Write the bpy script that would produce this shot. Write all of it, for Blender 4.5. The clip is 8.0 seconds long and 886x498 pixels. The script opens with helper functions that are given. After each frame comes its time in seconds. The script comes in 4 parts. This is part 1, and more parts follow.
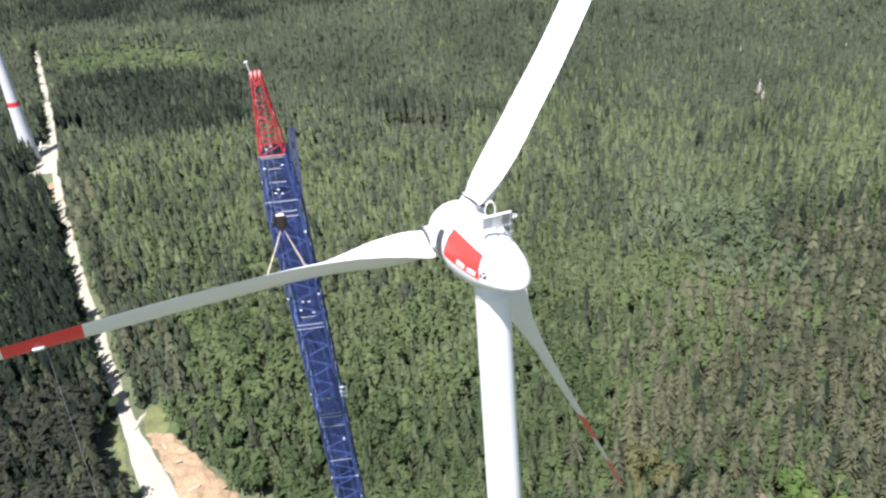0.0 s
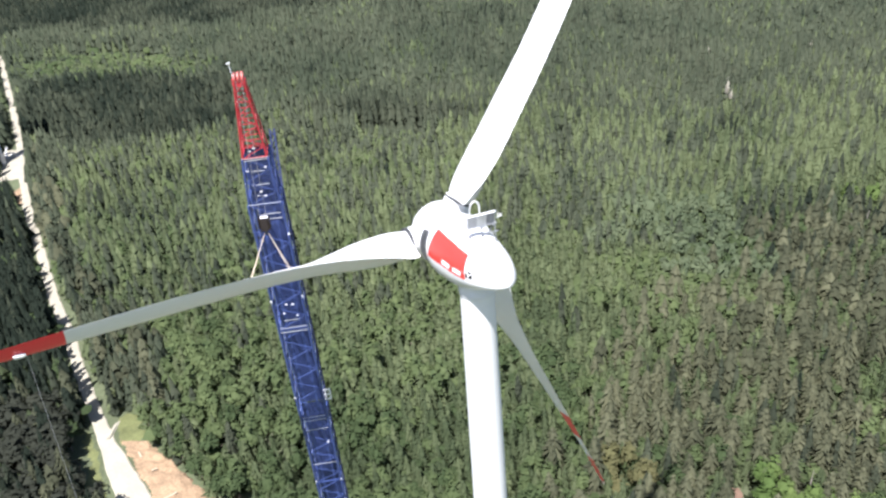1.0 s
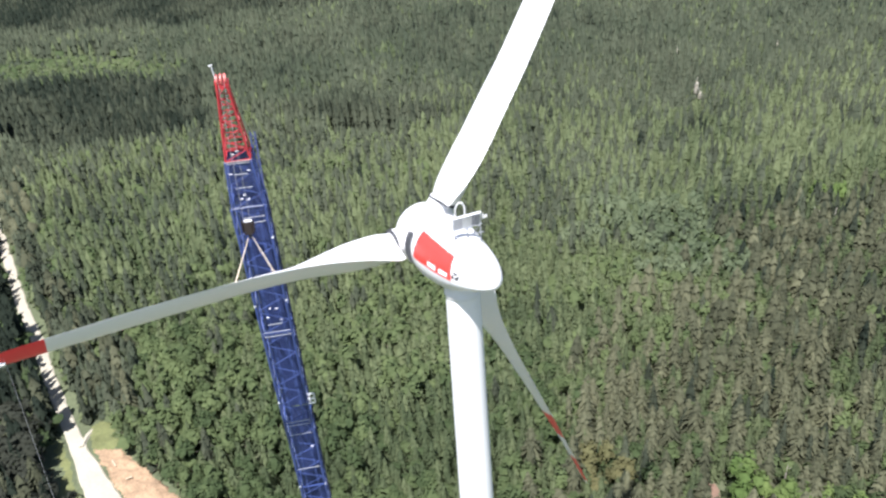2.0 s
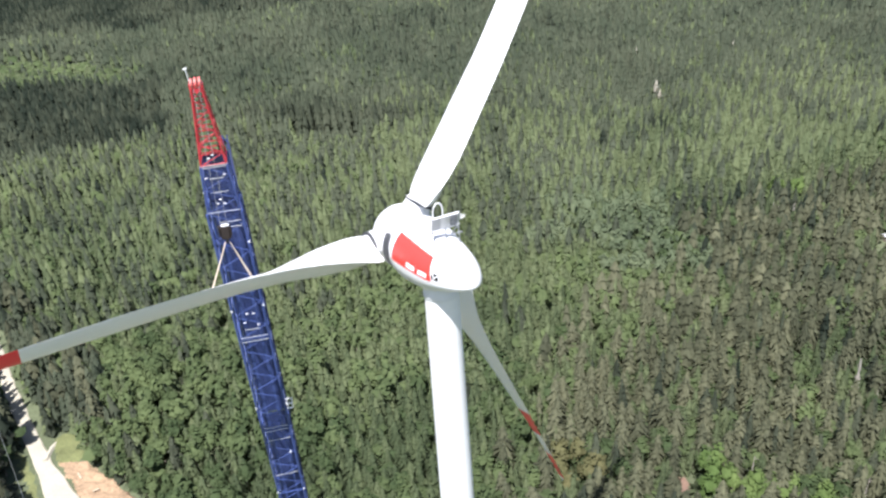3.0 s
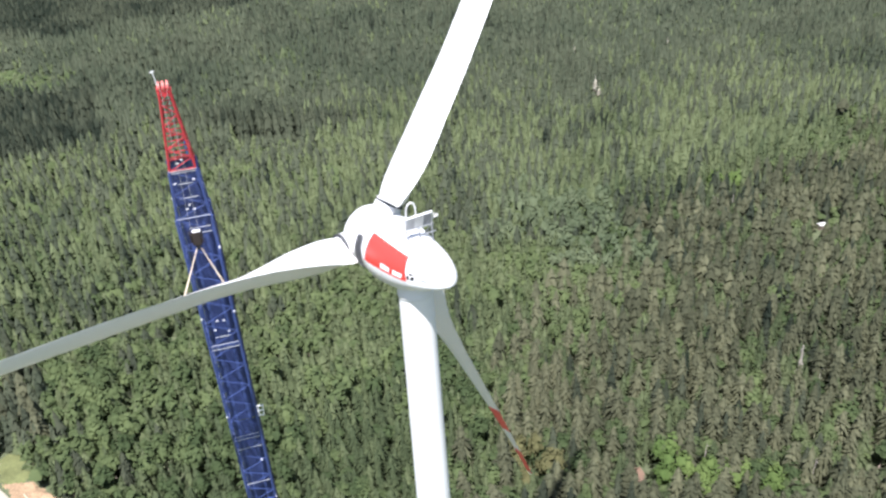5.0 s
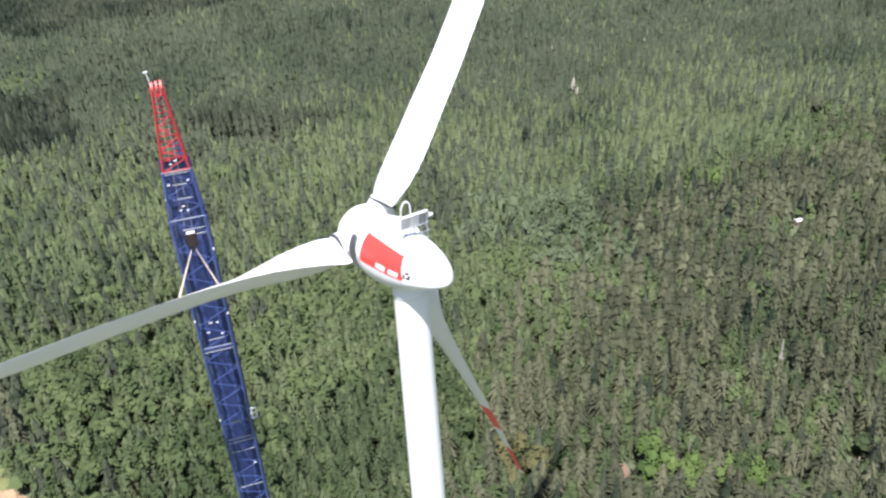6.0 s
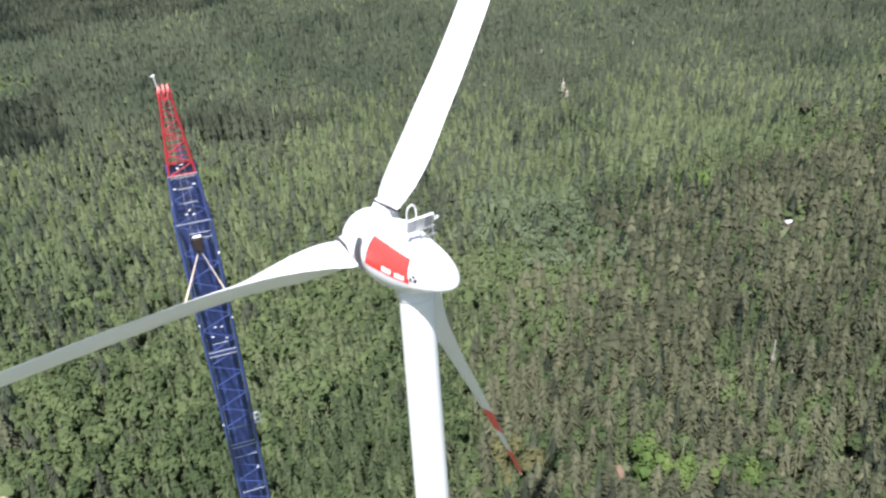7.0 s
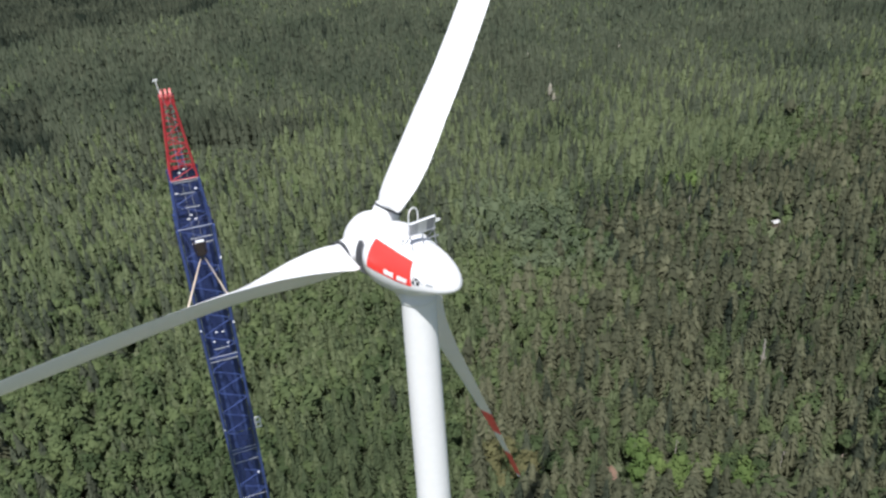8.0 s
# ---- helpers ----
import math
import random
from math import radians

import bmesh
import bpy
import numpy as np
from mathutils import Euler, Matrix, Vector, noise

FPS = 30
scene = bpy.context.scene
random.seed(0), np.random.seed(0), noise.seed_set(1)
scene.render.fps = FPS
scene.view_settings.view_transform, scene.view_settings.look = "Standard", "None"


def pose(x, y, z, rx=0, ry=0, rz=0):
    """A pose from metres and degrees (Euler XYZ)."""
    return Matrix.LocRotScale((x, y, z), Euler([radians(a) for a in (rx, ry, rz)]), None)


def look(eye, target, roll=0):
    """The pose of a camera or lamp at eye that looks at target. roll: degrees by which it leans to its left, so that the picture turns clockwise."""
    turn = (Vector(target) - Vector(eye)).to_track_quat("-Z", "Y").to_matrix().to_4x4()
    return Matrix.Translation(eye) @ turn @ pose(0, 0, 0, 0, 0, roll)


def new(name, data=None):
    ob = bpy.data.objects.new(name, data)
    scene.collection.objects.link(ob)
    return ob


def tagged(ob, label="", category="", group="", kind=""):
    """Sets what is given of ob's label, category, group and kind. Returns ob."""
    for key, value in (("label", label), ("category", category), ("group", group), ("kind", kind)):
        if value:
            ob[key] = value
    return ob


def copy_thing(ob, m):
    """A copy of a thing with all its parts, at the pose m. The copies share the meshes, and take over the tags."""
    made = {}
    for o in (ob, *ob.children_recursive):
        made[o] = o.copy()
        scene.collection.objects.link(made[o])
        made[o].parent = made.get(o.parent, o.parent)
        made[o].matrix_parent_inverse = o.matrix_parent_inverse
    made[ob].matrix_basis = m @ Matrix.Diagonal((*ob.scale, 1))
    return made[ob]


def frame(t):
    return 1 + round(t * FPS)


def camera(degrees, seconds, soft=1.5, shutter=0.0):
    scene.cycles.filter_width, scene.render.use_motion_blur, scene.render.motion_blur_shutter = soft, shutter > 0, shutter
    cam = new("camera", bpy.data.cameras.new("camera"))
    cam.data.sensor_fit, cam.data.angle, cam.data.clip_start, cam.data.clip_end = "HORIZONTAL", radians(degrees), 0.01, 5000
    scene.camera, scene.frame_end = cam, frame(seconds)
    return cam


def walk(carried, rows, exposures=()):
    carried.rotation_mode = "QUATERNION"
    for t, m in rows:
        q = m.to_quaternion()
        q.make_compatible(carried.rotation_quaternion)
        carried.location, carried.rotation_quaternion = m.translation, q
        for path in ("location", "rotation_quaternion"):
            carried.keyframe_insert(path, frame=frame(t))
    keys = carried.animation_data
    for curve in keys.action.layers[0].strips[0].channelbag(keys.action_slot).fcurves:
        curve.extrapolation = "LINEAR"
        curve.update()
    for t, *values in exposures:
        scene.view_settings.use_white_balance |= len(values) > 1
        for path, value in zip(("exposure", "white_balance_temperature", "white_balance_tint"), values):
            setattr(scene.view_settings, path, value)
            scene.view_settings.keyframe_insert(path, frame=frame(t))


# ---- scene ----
cam = camera(56.47, 8.0, soft=2.55)
# seconds, eye x y z, yaw, pitch, lean to the right
PATH_ROWS = [
    (0, -8.68, -68.42, 186.21, -3.52, -29.20, 5.16),
    (0.5, -9.22, -68.30, 186.17, -4.58, -29.23, 5.06),
    (1, -9.87, -68.35, 186.19, -5.72, -29.25, 4.89),
    (1.5, -10.51, -68.13, 186.15, -6.77, -29.26, 4.68),
    (3, -12.57, -67.78, 186.20, -10.88, -29.36, 4.21),
    (3.5, -13.35, -67.58, 186.18, -12.35, -29.36, 4.10),
    (4, -14.02, -67.49, 186.15, -13.38, -29.37, 4.00),
    (4.5, -14.74, -67.35, 186.17, -14.40, -29.44, 3.87),
    (6, -17.06, -66.62, 186.13, -17.21, -29.61, 3.55),
    (6.5, -17.86, -66.38, 186.15, -17.72, -29.62, 3.39),
    (7, -18.63, -66.08, 186.20, -18.15, -29.44, 3.37),
    (7.5, -19.40, -65.80, 186.20, -18.62, -29.25, 3.36),
    (8, -20.04, -65.75, 186.24, -19.22, -29.25, 3.42),
]
EXPOSURES = [(0.0, 1.30, 6120, 14.5), (7.8, 1.30, 6120, 14.5), (8.0, 0.62, 6150, 12)]
walk(cam, [(t, pose(x, y, z, 90 + pitch, 0, yaw) @ pose(0, 0, 0, 0, 0, -lean)) for t, x, y, z, yaw, pitch, lean in PATH_ROWS], EXPOSURES)

# ---- light ----
SUN_DIR = Vector((-0.207, -0.398, 0.896)).normalized()
world = bpy.data.worlds.new("sky")
scene.world = world
world.use_nodes = True
wn = world.node_tree.nodes
sky = wn.new("ShaderNodeTexSky")
sky.sky_type = "NISHITA"
sky.sun_disc = False
sky.sun_elevation = math.asin(SUN_DIR.z)
sky.sun_rotation = math.atan2(SUN_DIR.x, SUN_DIR.y)
wn["Background"].inputs[1].default_value = 0.066
world.node_tree.links.new(sky.outputs[0], wn["Background"].inputs[0])
sun_data = bpy.data.lights.new("sun", "SUN")
sun_data.energy = 4.7
sun_data.angle = radians(0.53)
sun_data.color = (1.0, 0.975, 0.94)
sun = new("sun", sun_data)
sun.matrix_world = look((0, 0, 400), Vector((0, 0, 400)) - SUN_DIR)


# ---- materials ----
def material(name, colour, rough=0.6, metal=0.0, vary=0.12, scale=1.0, fine=12.0, bump=0.0, stretch=None, spec=0.5):
    """A painted, earthy or metal surface with variation at two scales."""
    m = bpy.data.materials.new(name)
    m.use_nodes = True
    n, l = m.node_tree.nodes, m.node_tree.links
    b = n["Principled BSDF"]
    b.inputs["Roughness"].default_value = rough
    b.inputs["Metallic"].default_value = metal
    b.inputs["Specular IOR Level"].default_value = spec
    tc = n.new("ShaderNodeNewGeometry")
    mp = n.new("ShaderNodeMapping")
    l.new(tc.outputs["Position"], mp.inputs[0])
    if stretch:
        mp.inputs["Scale"].default_value = stretch
    big, small = n.new("ShaderNodeTexNoise"), n.new("ShaderNodeTexNoise")
    for node, sc in ((big, scale), (small, fine)):
        node.inputs["Scale"].default_value = sc
        node.inputs["Detail"].default_value = 4
        l.new(mp.outputs[0], node.inputs["Vector"])
    add = n.new("ShaderNodeMath")
    add.operation = "ADD"
    l.new(big.outputs[0], add.inputs[0])
    l.new(small.outputs[0], add.inputs[1])
    ramp = n.new("ShaderNodeMapRange")
    ramp.inputs[1].default_value, ramp.inputs[2].default_value = 0.6, 1.4
    ramp.inputs[3].default_value, ramp.inputs[4].default_value = 1 - vary, 1 + vary
    l.new(add.outputs[0], ramp.inputs[0])
    mul = n.new("ShaderNodeVectorMath")
    mul.operation = "SCALE"
    mul.inputs[0].default_value = colour
    l.new(ramp.outputs[0], mul.inputs["Scale"])
    l.new(mul.outputs[0], b.inputs["Base Color"])
    if bump:
        bp = n.new("ShaderNodeBump")
        bp.inputs["Strength"].default_value = 0.6
        bp.inputs["Distance"].default_value = bump
        l.new(add.outputs[0], bp.inputs["Height"])
        l.new(bp.outputs[0], b.inputs["Normal"])
    return m


def foliage(name, colour, other, through_light=0.42, sparkle=0.11):
    """Leaves or needles: two tints mixed per tree, patch by patch, and per clump."""
    m = bpy.data.materials.new(name)
    m.use_nodes = True
    n, l = m.node_tree.nodes, m.node_tree.links
    n.remove(n["Principled BSDF"])
    geo = n.new("ShaderNodeNewGeometry")
    att = n.new("ShaderNodeAttribute")
    att.attribute_name = "tint"
    patch = n.new("ShaderNodeTexNoise")
    patch.inputs["Scale"].default_value = 0.016
    patch.inputs["Detail"].default_value = 4
    patch.inputs["Roughness"].default_value = 0.6
    l.new(geo.outputs["Position"], patch.inputs["Vector"])
    mix = n.new("ShaderNodeMix")
    mix.data_type = "RGBA"
    mix.inputs["A"].default_value = (*colour, 1)
    mix.inputs["B"].default_value = (*other, 1)
    s1 = n.new("ShaderNodeMath")
    s1.operation = "MULTIPLY_ADD"
    s1.inputs[1].default_value, s1.inputs[2].default_value = 2.4, -1.2
    l.new(patch.outputs[0], s1.inputs[0])
    s2 = n.new("ShaderNodeMath")
    s2.operation = "ADD"
    s2.use_clamp = True
    l.new(s1.outputs[0], s2.inputs[0])
    own = n.new("ShaderNodeObjectInfo")
    s3 = n.new("ShaderNodeMath")
    s3.operation = "MULTIPLY_ADD"
    s3.inputs[1].default_value = 0.35
    l.new(own.outputs["Random"], s3.inputs[0])
    l.new(att.outputs["Fac"], s3.inputs[2])
    l.new(s3.outputs[0], s2.inputs[1])
    l.new(s2.outputs[0], mix.inputs["Factor"])
    isl = n.new("ShaderNodeMapRange")
    isl.inputs[3].default_value, isl.inputs[4].default_value = 1 - sparkle, 1 + sparkle
    l.new(geo.outputs["Random Per Island"], isl.inputs[0])
    mul = n.new("ShaderNodeVectorMath")
    mul.operation = "SCALE"
    l.new(mix.outputs["Result"], mul.inputs[0])
    l.new(isl.outputs[0], mul.inputs["Scale"])
    dif, tra, sh = n.new("ShaderNodeBsdfDiffuse"), n.new("ShaderNodeBsdfTranslucent"), n.new("ShaderNodeMixShader")
    sh.inputs[0].default_value = through_light
    l.new(mul.outputs[0], dif.inputs[0])
    l.new(mul.outputs[0], tra.inputs[0])
    l.new(dif.outputs[0], sh.inputs[1])
    l.new(tra.outputs[0], sh.inputs[2])
    l.new(sh.outputs[0], n["Material Output"].inputs[0])
    return m


WHITE = material("light_grey_gelcoat", (0.70, 0.695, 0.685), 0.4, vary=0.03, scale=0.15, fine=2.0)
TOWER_WHITE = material("light_grey_tower_paint", (0.76, 0.752, 0.735), 0.5, vary=0.04, scale=0.1, fine=1.5)
CONCRETE = material("pale_concrete", (0.52, 0.52, 0.525), 0.8, vary=0.08, scale=0.1, fine=1.0)
RED = material("traffic_red_paint", (0.70, 0.032, 0.042), 0.4, vary=0.05, scale=0.3, fine=3.0)
PANEL_RED = material("bright_red_panel", (0.75, 0.045, 0.035), 0.4, vary=0.04, scale=0.4, fine=4.0)
DARK = material("dark_rubber_seal", (0.05, 0.052, 0.056), 0.7, vary=0.2, scale=2, fine=20)
# dark grey that paints shade into the gap between hub and nacelle
GAP_SHADE = material("painted_gap_shade", (0.11, 0.112, 0.12), 0.7, vary=0.2, scale=2, fine=15)
BLACK = material("black_marking", (0.015, 0.015, 0.017), 0.6, vary=0.1, scale=2, fine=20)
GREY = material("grey_fin_metal", (0.42, 0.43, 0.45), 0.45, 0.3, vary=0.12, scale=2, fine=15)
DARK_GREY = material("dark_fin_metal", (0.24, 0.25, 0.27), 0.5, 0.3, vary=0.12, scale=2, fine=15)
STEEL = material("galvanised_steel", (0.62, 0.63, 0.64), 0.4, 0.5, vary=0.12, scale=2, fine=15)
BLUE = material("crane_blue_paint", (0.040, 0.066, 0.205), 0.55, vary=0.18, scale=0.5, fine=5)
BLUE_MID = material("mid_blue_steel", (0.026, 0.042, 0.135), 0.6, vary=0.2, scale=0.5, fine=5)
BLOCK = material("oily_dark_steel", (0.028, 0.022, 0.019), 0.85, vary=0.2, scale=2, fine=15, spec=0.2)
BLUE_DARK = material("dark_blue_steel", (0.013, 0.020, 0.070), 0.5, vary=0.15, scale=0.5, fine=5)
PINK = material("faded_red_paint", (0.50, 0.13, 0.11), 0.5, vary=0.1, scale=1, fine=8)
CRANE_RED = material("crane_red_paint", (0.40, 0.030, 0.038), 0.42, vary=0.12, scale=0.5, fine=5)
CRANE_WHITE = material("worn_white_paint", (0.74, 0.74, 0.74), 0.5, vary=0.1, scale=1, fine=8)
SLING = material("yellow_sling_webbing", (0.70, 0.58, 0.44), 0.8, vary=0.12, scale=2, fine=20)
ROPE = material("grey_rope", (0.22, 0.22, 0.22), 0.8, vary=0.1, scale=2, fine=20)
GRAVEL = material("pale_limestone_gravel", (0.34, 0.31, 0.24), 0.9, vary=0.16, scale=0.12, fine=1.5, bump=0.05)
SOIL = material("orange_brown_soil", (0.28, 0.190, 0.112), 0.95, vary=0.4, scale=0.15, fine=1.2, bump=0.2)
LITTER = material("reddish_needle_litter", (0.16, 0.10, 0.07), 0.95, vary=0.3, scale=0.3, fine=1.5, bump=0.2)
GRASS = material("rough_meadow_grass", (0.115, 0.125, 0.045), 0.9, vary=0.35, scale=0.1, fine=1.5, bump=0.15)
FLOOR = material("forest_floor", (0.080, 0.094, 0.047), 0.95, vary=0.4, scale=0.05, fine=0.8, bump=0.2)
BARK = material("grey_brown_bark", (0.16, 0.13, 0.10), 0.9, vary=0.25, scale=1, fine=8)
PALE_BARK = material("pale_dead_wood", (0.31, 0.28, 0.24), 0.9, vary=0.2, scale=1, fine=8)
LOG = material("pale_debarked_wood", (0.40, 0.33, 0.23), 0.85, vary=0.15, scale=1, fine=8)
HUT_WHITE = material("white_sheet_roof", (0.45, 0.445, 0.43), 0.5, vary=0.08, scale=1, fine=8)

LEAF = foliage("broadleaf_green", (0.064, 0.090, 0.041), (0.126, 0.160, 0.070))
PALE_LEAF = foliage("pale_willow_green", (0.096, 0.123, 0.070), (0.144, 0.173, 0.098))
BRIGHT_LEAF = foliage("bright_spring_green", (0.092, 0.140, 0.044), (0.149, 0.201, 0.068))
# the dark end holds cloud shade as well as the spruces' own green
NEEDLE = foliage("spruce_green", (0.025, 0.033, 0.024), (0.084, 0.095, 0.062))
YOUNG_NEEDLE = foliage("young_spruce_green", (0.075, 0.097, 0.050), (0.140, 0.167, 0.084), sparkle=0.18)
# grey conifers, made greyer and paler to hold the haze of distance
GREY_HAZED_NEEDLE = foliage("grey_green_hazed_needles", (0.061, 0.075, 0.049), (0.097, 0.112, 0.072), sparkle=0.1)
DULL_LEAF = foliage("dull_grey_leaves", (0.044, 0.048, 0.036), (0.104, 0.108, 0.078))
OLIVE = foliage("olive_pine_needles", (0.080, 0.086, 0.053), (0.150, 0.153, 0.091), sparkle=0.16)
YELLOW_LEAF = foliage("yellowing_leaves", (0.131, 0.130, 0.061), (0.158, 0.149, 0.070))
BLEACHED = foliage("bleached_dead_needles", (0.46, 0.43, 0.35), (0.52, 0.49, 0.40))


# ---- mesh helpers ----
def part(name, bm, mat, parent, label="", smooth=False):
    """Links a bmesh as one mesh object under a thing or a part."""
    me = bpy.data.meshes.new(name)
    bmesh.ops.recalc_face_normals(bm, faces=bm.faces)
    bm.to_mesh(me)
    bm.free()
    me.materials.append(mat)
    if smooth:
        for poly in me.polygons:
            poly.use_smooth = True
        me.set_sharp_from_angle(angle=radians(40))
    ob = new(name, me)
    if parent:
        ob.parent = parent
    if label:
        tagged(ob, label)
    return ob


def thing(name, at, label, category, group="", kind=""):
    ob = new(name)
    ob.empty_display_size = 0.5
    ob.matrix_world = at if isinstance(at, Matrix) else Matrix.Translation(at)
    return tagged(ob, label, category, group, kind)


def loft(bm, rings, close=True, caps=True):
    """Skin a list of rings of equally many points."""
    vs = [[bm.verts.new(p) for p in ring] for ring in rings]
    n = len(vs[0])
    for a, b in zip(vs, vs[1:]):
        for i in range(n if close else n - 1):
            j = (i + 1) % n
            bm.faces.new((a[i], a[j], b[j], b[i]))
    if caps:
        bm.faces.new(vs[0][::-1])
        bm.faces.new(vs[-1])
    return bm


def ring(m, radius, n=24, y=0.0, belly=1.0):
    """A circle round the y axis of the frame m; belly flattens its lower half."""
    out = []
    for i in range(n):
        x, z = radius * math.sin(2 * math.pi * i / n), radius * math.cos(2 * math.pi * i / n)
        out.append(m @ Vector((x, y, z if z > 0 else z * belly)))
    return out


def bar(bm, a, b, w, h=None, up=(0, 0, 1)):
    """A square bar from a to b."""
    a, b = Vector(a), Vector(b)
    h = h or w
    d = (b - a).normalized()
    side = d.cross(Vector(up))
    if side.length < 1e-3:
        side = d.cross(Vector((1, 0, 0)))
    side.normalize()
    top = side.cross(d)
    rings = [[p + side * sx * w / 2 + top * sy * h / 2 for sx, sy in ((-1, -1), (1, -1), (1, 1), (-1, 1))] for p in (a, b)]
    return loft(bm, rings)


def tube(bm, a, b, r, n=8, r2=None):
    a, b = Vector(a), Vector(b)
    q = (b - a).to_track_quat("Z", "Y")
    rings = [[p + q @ Vector((rr * math.cos(2 * math.pi * i / n), rr * math.sin(2 * math.pi * i / n), 0)) for i in range(n)] for p, rr in ((a, r), (b, r2 or r))]
    return loft(bm, rings)


def box(bm, m, sx, sy, sz):
    pts = [[m @ Vector((x * sx / 2, y * sy / 2, z * sz / 2)) for x, y in ((-1, -1), (1, -1), (1, 1), (-1, 1))] for z in (-1, 1)]
    return loft(bm, pts)


# ---- ground ----
def sheet(name, outline, z, mat, label, category, thick=0.0, edge=0.0):
    bm = bmesh.new()
    top = [bm.verts.new((x, y, z)) for x, y in outline]
    f = bm.faces.new(top)
    if f.normal.z < 0:
        f.normal_flip()
    if thick:
        cx, cy = sum(p[0] for p in outline) / len(outline), sum(p[1] for p in outline) / len(outline)
        low = [bm.verts.new((x + edge * (1 if x > cx else -1), y + edge * (1 if y > cy else -1), z - thick)) for x, y in outline]
        for i in range(len(top)):
            j = (i + 1) % len(top)
            bm.faces.new((top[i], top[j], low[j], low[i]))
    ob = part(name, bm, mat, None)
    return tagged(ob, label, category, kind="structure")


sheet("ground", [(-5000, -5000), (5000, -5000), (5000, 5000), (-5000, 5000)], 0, FLOOR, "dark forest floor of needles, moss and earth", "ground")

# centre line of the gravel track: x, y, half width
ROAD = [(-323, 732, 2.1), (-293, 652, 1.9), (-256, 552, 1.9), (-229, 476, 1.8), (-217, 438, 1.8), (-196, 376, 2.0),
        (-169.5, 309, 1.9), (-151, 262, 1.9), (-138.5, 235, 1.9), (-127.4, 206.5, 2.0), (-119.6, 188.3, 2.0), (-112.2, 171.7, 2.1), (-107.1, 160.2, 2.3), (-100.2, 145.9, 3.6), (-92.2, 129.6, 4.4), (-70, 85, 5.0), (-33, 32, 5.0)]


def strip(name, line, z, mat, label, category, wobble=0.25):
    """A track along a line of (x, y, half width), slightly cambered, with ragged edges and sloping shoulders."""
    rnd = random.Random(5)
    pts = []
    for (x0, y0, w0), (x1, y1, w1) in zip(line, line[1:]):
        steps = max(2, int(math.hypot(x1 - x0, y1 - y0) / 3))
        for k in range(steps):
            u = k / steps
            pts.append((x0 + (x1 - x0) * u, y0 + (y1 - y0) * u, w0 + (w1 - w0) * u))
    pts.append(line[-1])
    rings = []
    for i, (x, y, w) in enumerate(pts):
        a, b = pts[max(i - 1, 0)], pts[min(i + 1, len(pts) - 1)]
        d = Vector((b[0] - a[0], b[1] - a[1], 0)).normalized()
        s = Vector((d.y, -d.x, 0))
        wl, wr = w + rnd.uniform(-wobble, wobble), w + rnd.uniform(-wobble, wobble)
        c = Vector((x, y, 0))
        rings.append([c - s * (wl + 0.4) + Vector((0, 0, -0.02)), c - s * wl + Vector((0, 0, z)), c + Vector((0, 0, z + 0.12)), c + s * wr + Vector((0, 0, z)), c + s * (wr + 0.4) + Vector((0, 0, -0.02))])
    bm = loft(bmesh.new(), rings, close=False, caps=False)
    return tagged(part(name, bm, mat, None), label, category, kind="structure")


strip("road", ROAD, 0.25, GRAVEL, "pale limestone gravel service track through the forest", "road")
strip("side_road", [(-226, 468, 2.0), (-205, 476, 1.8), (-190, 486, 1.6)], 0.2, GRAVEL, "narrow pale gravel side track at the junction", "road")


def ragged(cx, cy, rx, ry, n=22, seed=1, turn=0.0, rough=0.16):
    rnd = random.Random(seed)
    out = []
    for i in range(n):
        a = 2 * math.pi * i / n
        k = 1 + rnd.uniform(-rough, rough)
        u, v = rx * k * math.cos(a), ry * k * math.sin(a)
        out.append((cx + u * math.cos(turn) - v * math.sin(turn), cy + u * math.sin(turn) + v * math.cos(turn)))
    return out


def inside(px, py, outline):
    odd = False
    for (x0, y0), (x1, y1) in zip(outline, outline[1:] + outline[:1]):
        if (y0 > py) != (y1 > py) and px < x0 + (py - y0) * (x1 - x0) / (y1 - y0):
            odd = not odd
    return odd


def patch(name, outline, step, rise, mat, label, category, grain=0.25):
    """An uneven piece of ground inside an outline: a fine mesh with humps, hollows and a frayed rim."""
    bm = bmesh.new()
    xs, ys = [p[0] for p in outline], [p[1] for p in outline]
    nx, ny = int((max(xs) - min(xs)) / step) + 3, int((max(ys) - min(ys)) / step) + 3
    grid = {}
    for i in range(nx):
        for j in range(ny):
            x, y = min(xs) + (i - 1) * step, min(ys) + (j - 1) * step
            wob = noise.noise_vector(Vector((x * 0.35, y * 0.35, 3.0))) * 1.6
            if inside(x + wob.x, y + wob.y, outline):
                z = 0.12 + rise * (0.5 + noise.fractal(Vector((x * grain, y * grain, 0.5)), 0.9, 2.2, 4)) * 0.6
                grid[i, j] = bm.verts.new((x + wob.x * 0.3, y + wob.y * 0.3, max(z, 0.06)))
    for i, j in list(grid):
        c = [(i, j), (i + 1, j), (i + 1, j + 1), (i, j + 1)]
        if all(k in grid for k in c):
            bm.faces.new([grid[k] for k in c])
    loose = [v for v in bm.verts if not v.link_faces]
    bmesh.ops.delete(bm, geom=loose, context="VERTS")
    for v in bm.verts:
        if v.is_boundary:
            v.co.z = 0.01
    ob = part(name, bm, mat, None, smooth=True)
    return tagged(ob, label, category, kind="structure")


